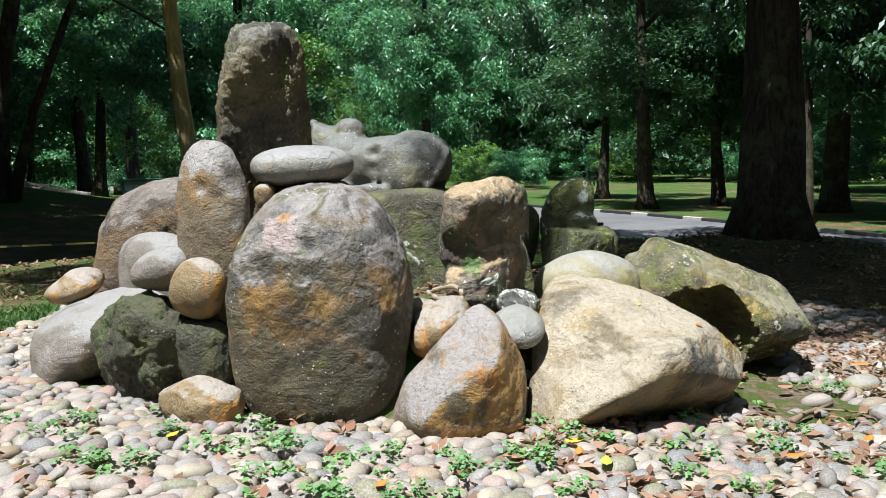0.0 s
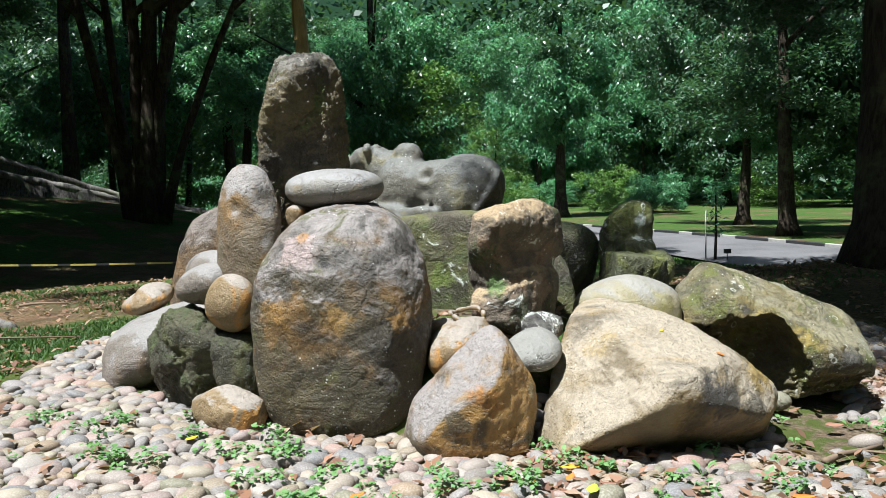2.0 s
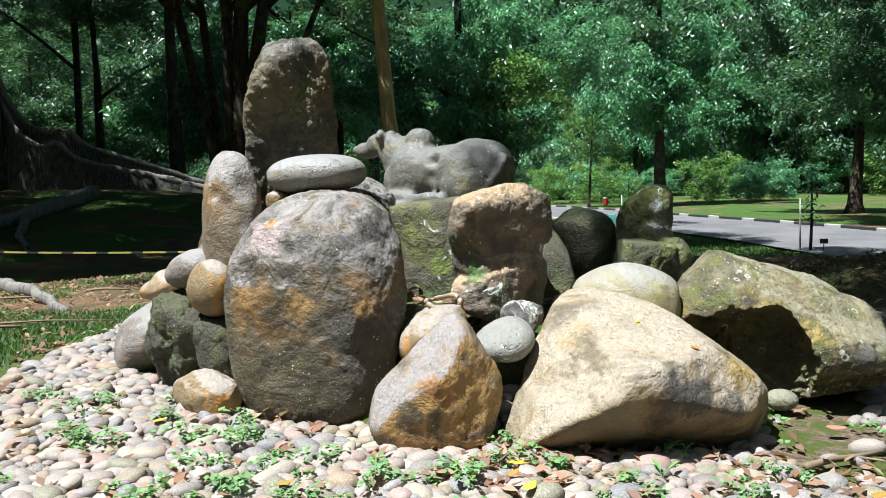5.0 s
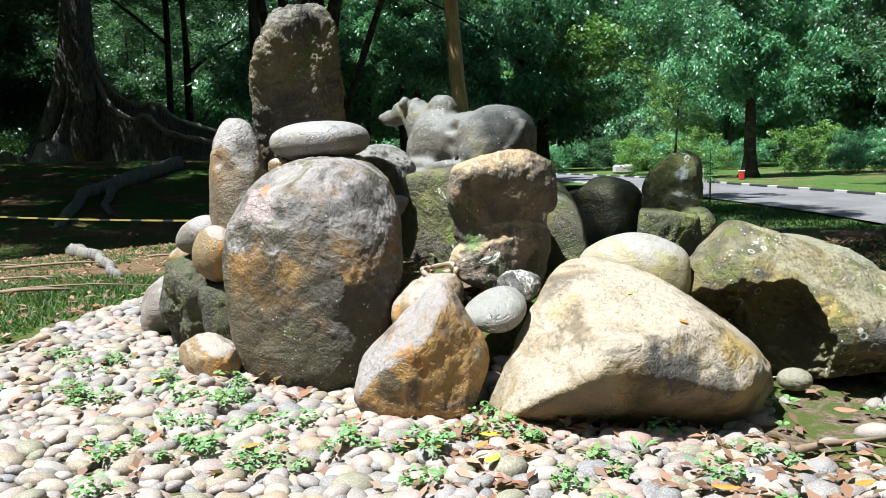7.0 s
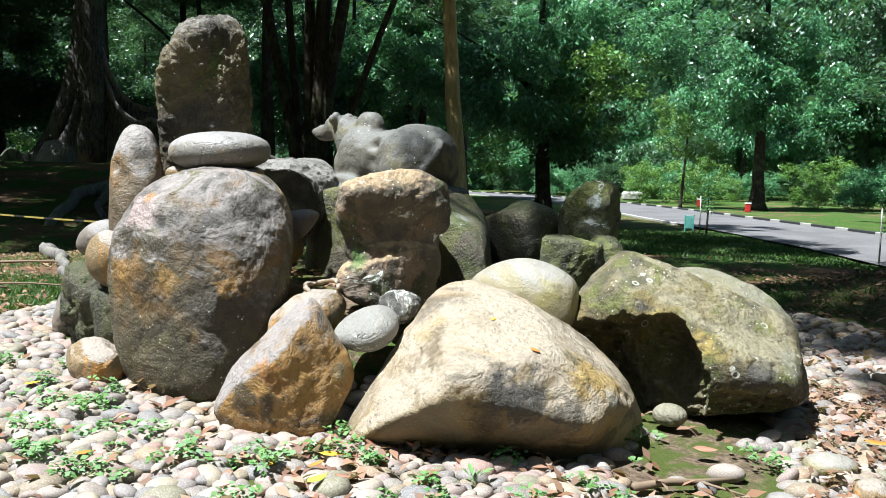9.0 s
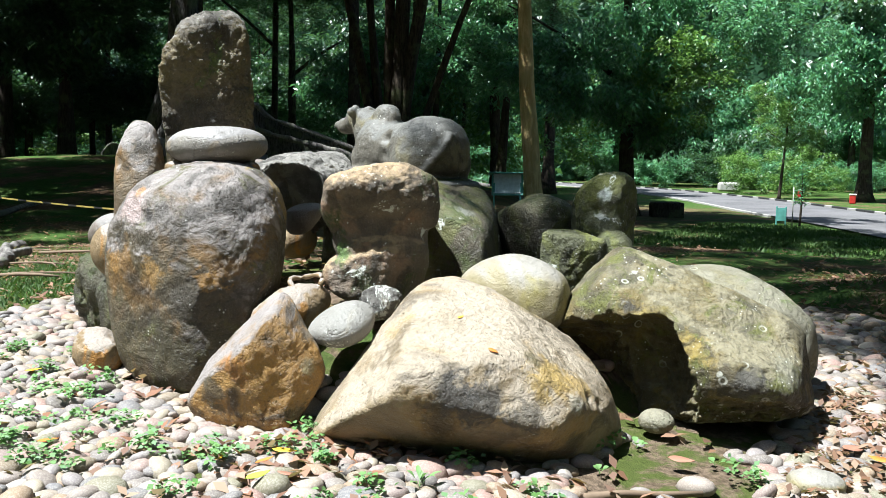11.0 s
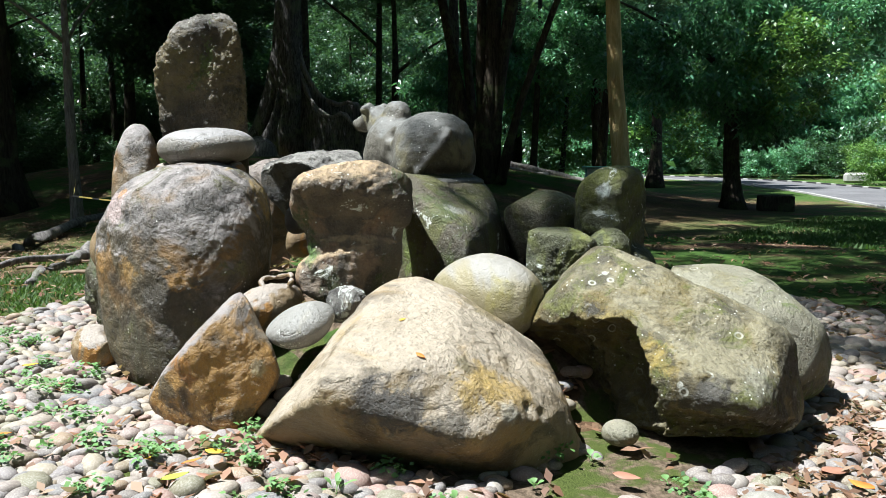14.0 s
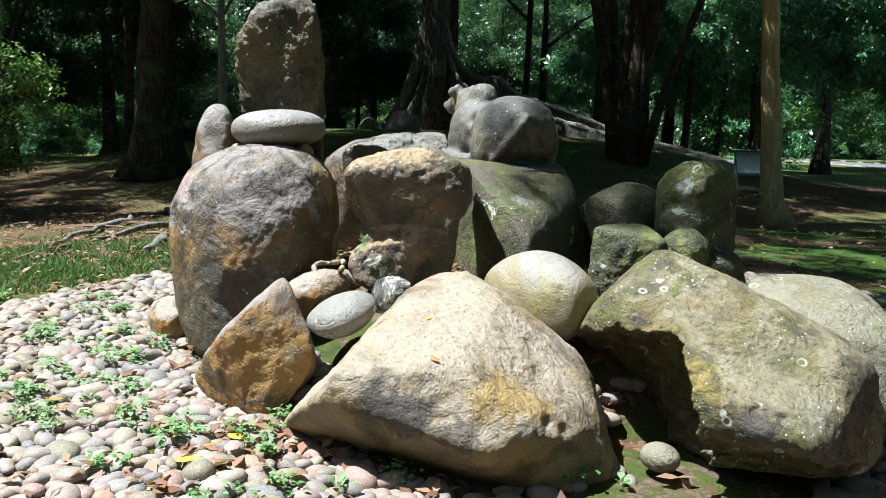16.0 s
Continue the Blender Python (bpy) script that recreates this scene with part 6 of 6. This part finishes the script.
def build_litter():
    groups = (scatter(2600, 3, (1.5, 7.5, 3.4, 13.0), lambda x, y, r: r.random() < (0.25 if x < 2.6 and y < 5.5 else 1.0)), scatter(500, 4, (-3.2, 2.4, 2.8, 4.3), lambda x, y, r: r.random() < 0.25 + 0.6 * (x > 0.4)),
              scatter(5200, 5, (-20.0, -3.4, 3.5, 14.0)), scatter(500, 6, (-1.2, 1.5, 4.5, 7.4)), scatter(800, 8, (-4.0, 6.0, 8.0, 16.0)), scatter(2200, 15, (2.5, 4.8, 3.3, 6.6)), scatter(90, 16, (0.3, 0.9, 3.5, 4.2)))
    for i, pts in enumerate(groups):
        c = [(x, y, z + (0.06 if i == 5 else 0.045 if i in (1, 6) or math.hypot(x - 0.3, y - 6.0) < 3.9 else 0.025)) for x, y, z in pts]
        v, f = leaf_cloud(200 + i, c, (0.02, 0.02, 0.012), len(c) * 2, 0.058 if i == 5 else 0.085, 0.0, 0.25, 0.5)
        tagged(new("dead_leaves", leaf_mesh("dead_leaves", M_LITTER, v, f)), "scattered brown and pinkish dead leaves", "leaves", kind="stuff")


def build_grass():
    rng = np.random.default_rng(12)
    for k, (n, a, label) in enumerate(((16000, (-12.0, -3.2, 3.0, 13.0), "patchy green lawn grass"), (20000, (-4.5, 6.0, 17, 33), "bright green mown grass beside the road"), (5000, (2.0, 6.0, 6.0, 13.0), "sparse shaded grass"), (14000, (-6.0, -3.0, 2.4, 7.6), "low green grass along the edge of the pebbles"))):
        p = np.c_[rng.uniform(a[0], a[1], n), rng.uniform(a[2], a[3], n)]
        patch = np.array([noise.fractal(Vector((x * 0.45, y * 0.45, 1.0 + k)), 1.0, 2.0, 3) for x, y in p])
        p = p[(patch > (-0.5 if k == 1 else -0.3 if k == 3 else -0.05)) & (np.hypot(p[:, 0] - 0.3, p[:, 1] - 6.0) > 3.9)]
        p = p[[off_road(x, y, 0.2) for x, y in p]]
        z = ground_height(p[:, 0], p[:, 1])
        m = len(p)
        ang = rng.random(m) * 6.283
        h = rng.uniform(0.03, 0.07, m) * (1.6 if k == 1 else 1)
        w = 0.012 if k != 1 else 0.035
        base = np.c_[p, z]
        s = np.c_[np.cos(ang) * w, np.sin(ang) * w, np.zeros(m)]
        tip = base + np.c_[rng.normal(0, 0.035, (m, 2)), h]
        v = np.stack([base - s, base + s, tip], 1).reshape(-1, 3)
        tagged(new("grass", leaf_mesh("grass", M_GRASS, v, np.arange(m * 3).reshape(-1, 3))), label, "grass", kind="stuff")


build_weeds()
build_litter()
build_grass()


def fallen_leaf(place_at, turn, size, material, label, tilt=(0, 0)):
    verts, faces = [], []
    n = 8
    for i in range(n + 1):
        k = i / n
        w = 0.22 * math.sin(math.pi * k ** 0.8) * size + 0.001
        for j in (-1, 0, 1):
            verts.append((size * (k - 0.5), j * w, size * (0.035 * abs(j) + 0.10 * (k - 0.5) ** 2)))
    for i in range(n):
        for j in range(2):
            a = i * 3 + j
            faces.append((a, a + 1, a + 4, a + 3))
    ob = mesh_object("fallen_leaf", verts, faces, material)
    ob.modifiers.new("thickness", "SOLIDIFY").thickness = 0.0015
    ob.location, ob.rotation_euler = place_at, (radians(tilt[0]), radians(tilt[1]), radians(turn))
    return tagged(ob, label, "leaf", "large fallen leaves")


for x, y, turn, size, m, label in ((0.62, 3.72, 20, 0.115, M_YLEAF, "yellow fallen leaf on pebbles"), (0.72, 3.46, 80, 0.12, M_GLEAF, "lime green fallen leaf on pebbles"), (0.45, 3.5, 120, 0.08, M_YLEAF, "small yellow fallen leaf"),
                                   (1.62, 3.55, 10, 0.11, M_OLEAF, "orange-brown curled fallen leaf"), (-0.28, 3.18, 60, 0.09, M_OLEAF, "red-brown fallen leaf on pebbles"), (2.1, 3.8, 45, 0.10, M_OLEAF, "rust fallen leaf beside moss"),
                                   (-1.35, 3.75, 70, 0.09, M_YLEAF, "pale yellow leaf on pebbles")):
    fallen_leaf((x, y, float(ground_height(x, y)) + 0.07), turn, size, m, label)
bpy.context.view_layer.update()
for x, y, turn, size, m, label in ((1.376, 4.223, 10, 0.048, M_OLEAF, "small rust leaf lying on the pale boulder"), (1.10, 4.41, 60, 0.034, M_YLEAF, "small yellow leaf lying on the pale boulder")):
    o = pale_boulder.location
    found, spot, nrm, _ = pale_boulder.ray_cast(Vector((x - o.x, y - o.y, 3.0)), Vector((0, 0, -1)))
    ob = fallen_leaf(spot + o + nrm * 0.004, turn, size, m, label)
    ob.rotation_euler = (Vector((0, 0, 1)).rotation_difference(nrm) @ Euler((0, 0, radians(turn))).to_quaternion()).to_euler()


# ---- seedlings, twigs and cobbles on the bare earth ----
def seedling(x, y, height, leaves, width, label, seed):
    rng = random.Random(seed)
    top = new("seedling")
    top.location = (x, y, float(ground_height(x, y)) + 0.02)
    for i in range(leaves):
        a = 2.4 * i + rng.uniform(-0.3, 0.3)
        reach, up = height * rng.uniform(0.5, 0.9), height * rng.uniform(0.6, 1.0)
        verts, faces = [], []
        for k in range(7):
            q = k / 6
            w = width * (0.08 if q < 0.35 else math.sin(math.pi * min(1.0, (q - 0.3) / 0.7)) + 0.05)
            px, pz = reach * q, up * (1.5 * q - 0.75 * q * q)
            for side in (-1, 0, 1):
                verts.append((math.cos(a) * px - math.sin(a) * side * w, math.sin(a) * px + math.cos(a) * side * w, pz + 0.25 * w * abs(side)))
        for k in range(6):
            for b in (0, 1):
                c = k * 3 + b
                faces.append((c, c + 1, c + 4, c + 3))
        under(mesh_object("leaf", verts, faces, M_WEED), top)
    return tagged(top, label, "plant")


seedling(1.24, 3.86, 0.11, 7, 0.011, "small fern-like green seedling at the foot of the pale boulder", 1)
seedling(1.83, 4.86, 0.06, 4, 0.016, "round-leaved green seedling between two boulders", 2)
seedling(2.20, 4.86, 0.06, 3, 0.017, "pale green seedling on dark earth", 3)
seedling(1.80, 4.45, 0.06, 5, 0.014, "leafy green seedling on mossy earth", 4)
seedling(1.66, 4.12, 0.06, 6, 0.013, "low leafy green weed among pebbles", 5)


def twig(points, r, label):
    p = [(x, y, float(ground_height(x, y)) + h) for x, y, h in points]
    v, f = tube(p, [r * (1 - 0.5 * i / len(p)) for i in range(len(p))], 7, 0.4, r * 900)
    return tagged(mesh_object("twig", v, f, M_TWIG), label, "twig")


twig([(1.86, 4.12, 0.05), (1.98, 4.24, 0.055), (2.10, 4.33, 0.05), (2.24, 4.46, 0.045)], 0.016, "dry brown stick lying on bare mossy earth")
twig([(2.10, 4.33, 0.05), (2.20, 4.28, 0.06), (2.32, 4.27, 0.05)], 0.007, "thin dry twig across bare earth")
rng = random.Random(88)
for i in range(26):
    x, y, a, ln = rng.uniform(-10.5, -4.6), rng.uniform(4.4, 9.5), rng.uniform(-0.9, 0.5), rng.uniform(0.5, 1.6)
    twig([(x + math.cos(a) * ln * q + 0.05 * math.sin(7 * q + i), y + math.sin(a) * ln * q, 0.045 + 0.02 * math.sin(3 * q)) for q in (0, 0.3, 0.6, 1.0)], rng.uniform(0.009, 0.02), "dry fallen twig among dead leaves")
for x, y, turn, size, m, label in ((2.08, 4.72, 20, 0.12, M_PLEAF, "curled pinkish-brown dead leaf on mossy earth"), (2.72, 5.38, 60, 0.16, M_PLEAF, "large curled russet leaf on pebbles"), (2.84, 5.30, 150, 0.13, M_OLEAF, "rust dead leaf on pebbles"),
                                   (0.62, 3.60, 75, 0.09, M_OLEAF, "orange dead leaf beside the pale boulder"), (0.80, 3.55, 15, 0.10, M_PLEAF, "pinkish dead leaf on pebbles"), (0.30, 3.52, 140, 0.10, M_PLEAF, "pale brown dead leaf on pebbles"), (-0.95, 3.35, 30, 0.09, M_PLEAF, "small reddish dead leaf on pebbles")):
    fallen_leaf((x, y, float(ground_height(x, y)) + 0.065), turn, size, m, label, (rng.uniform(-10, 10), rng.uniform(-8, 8)))
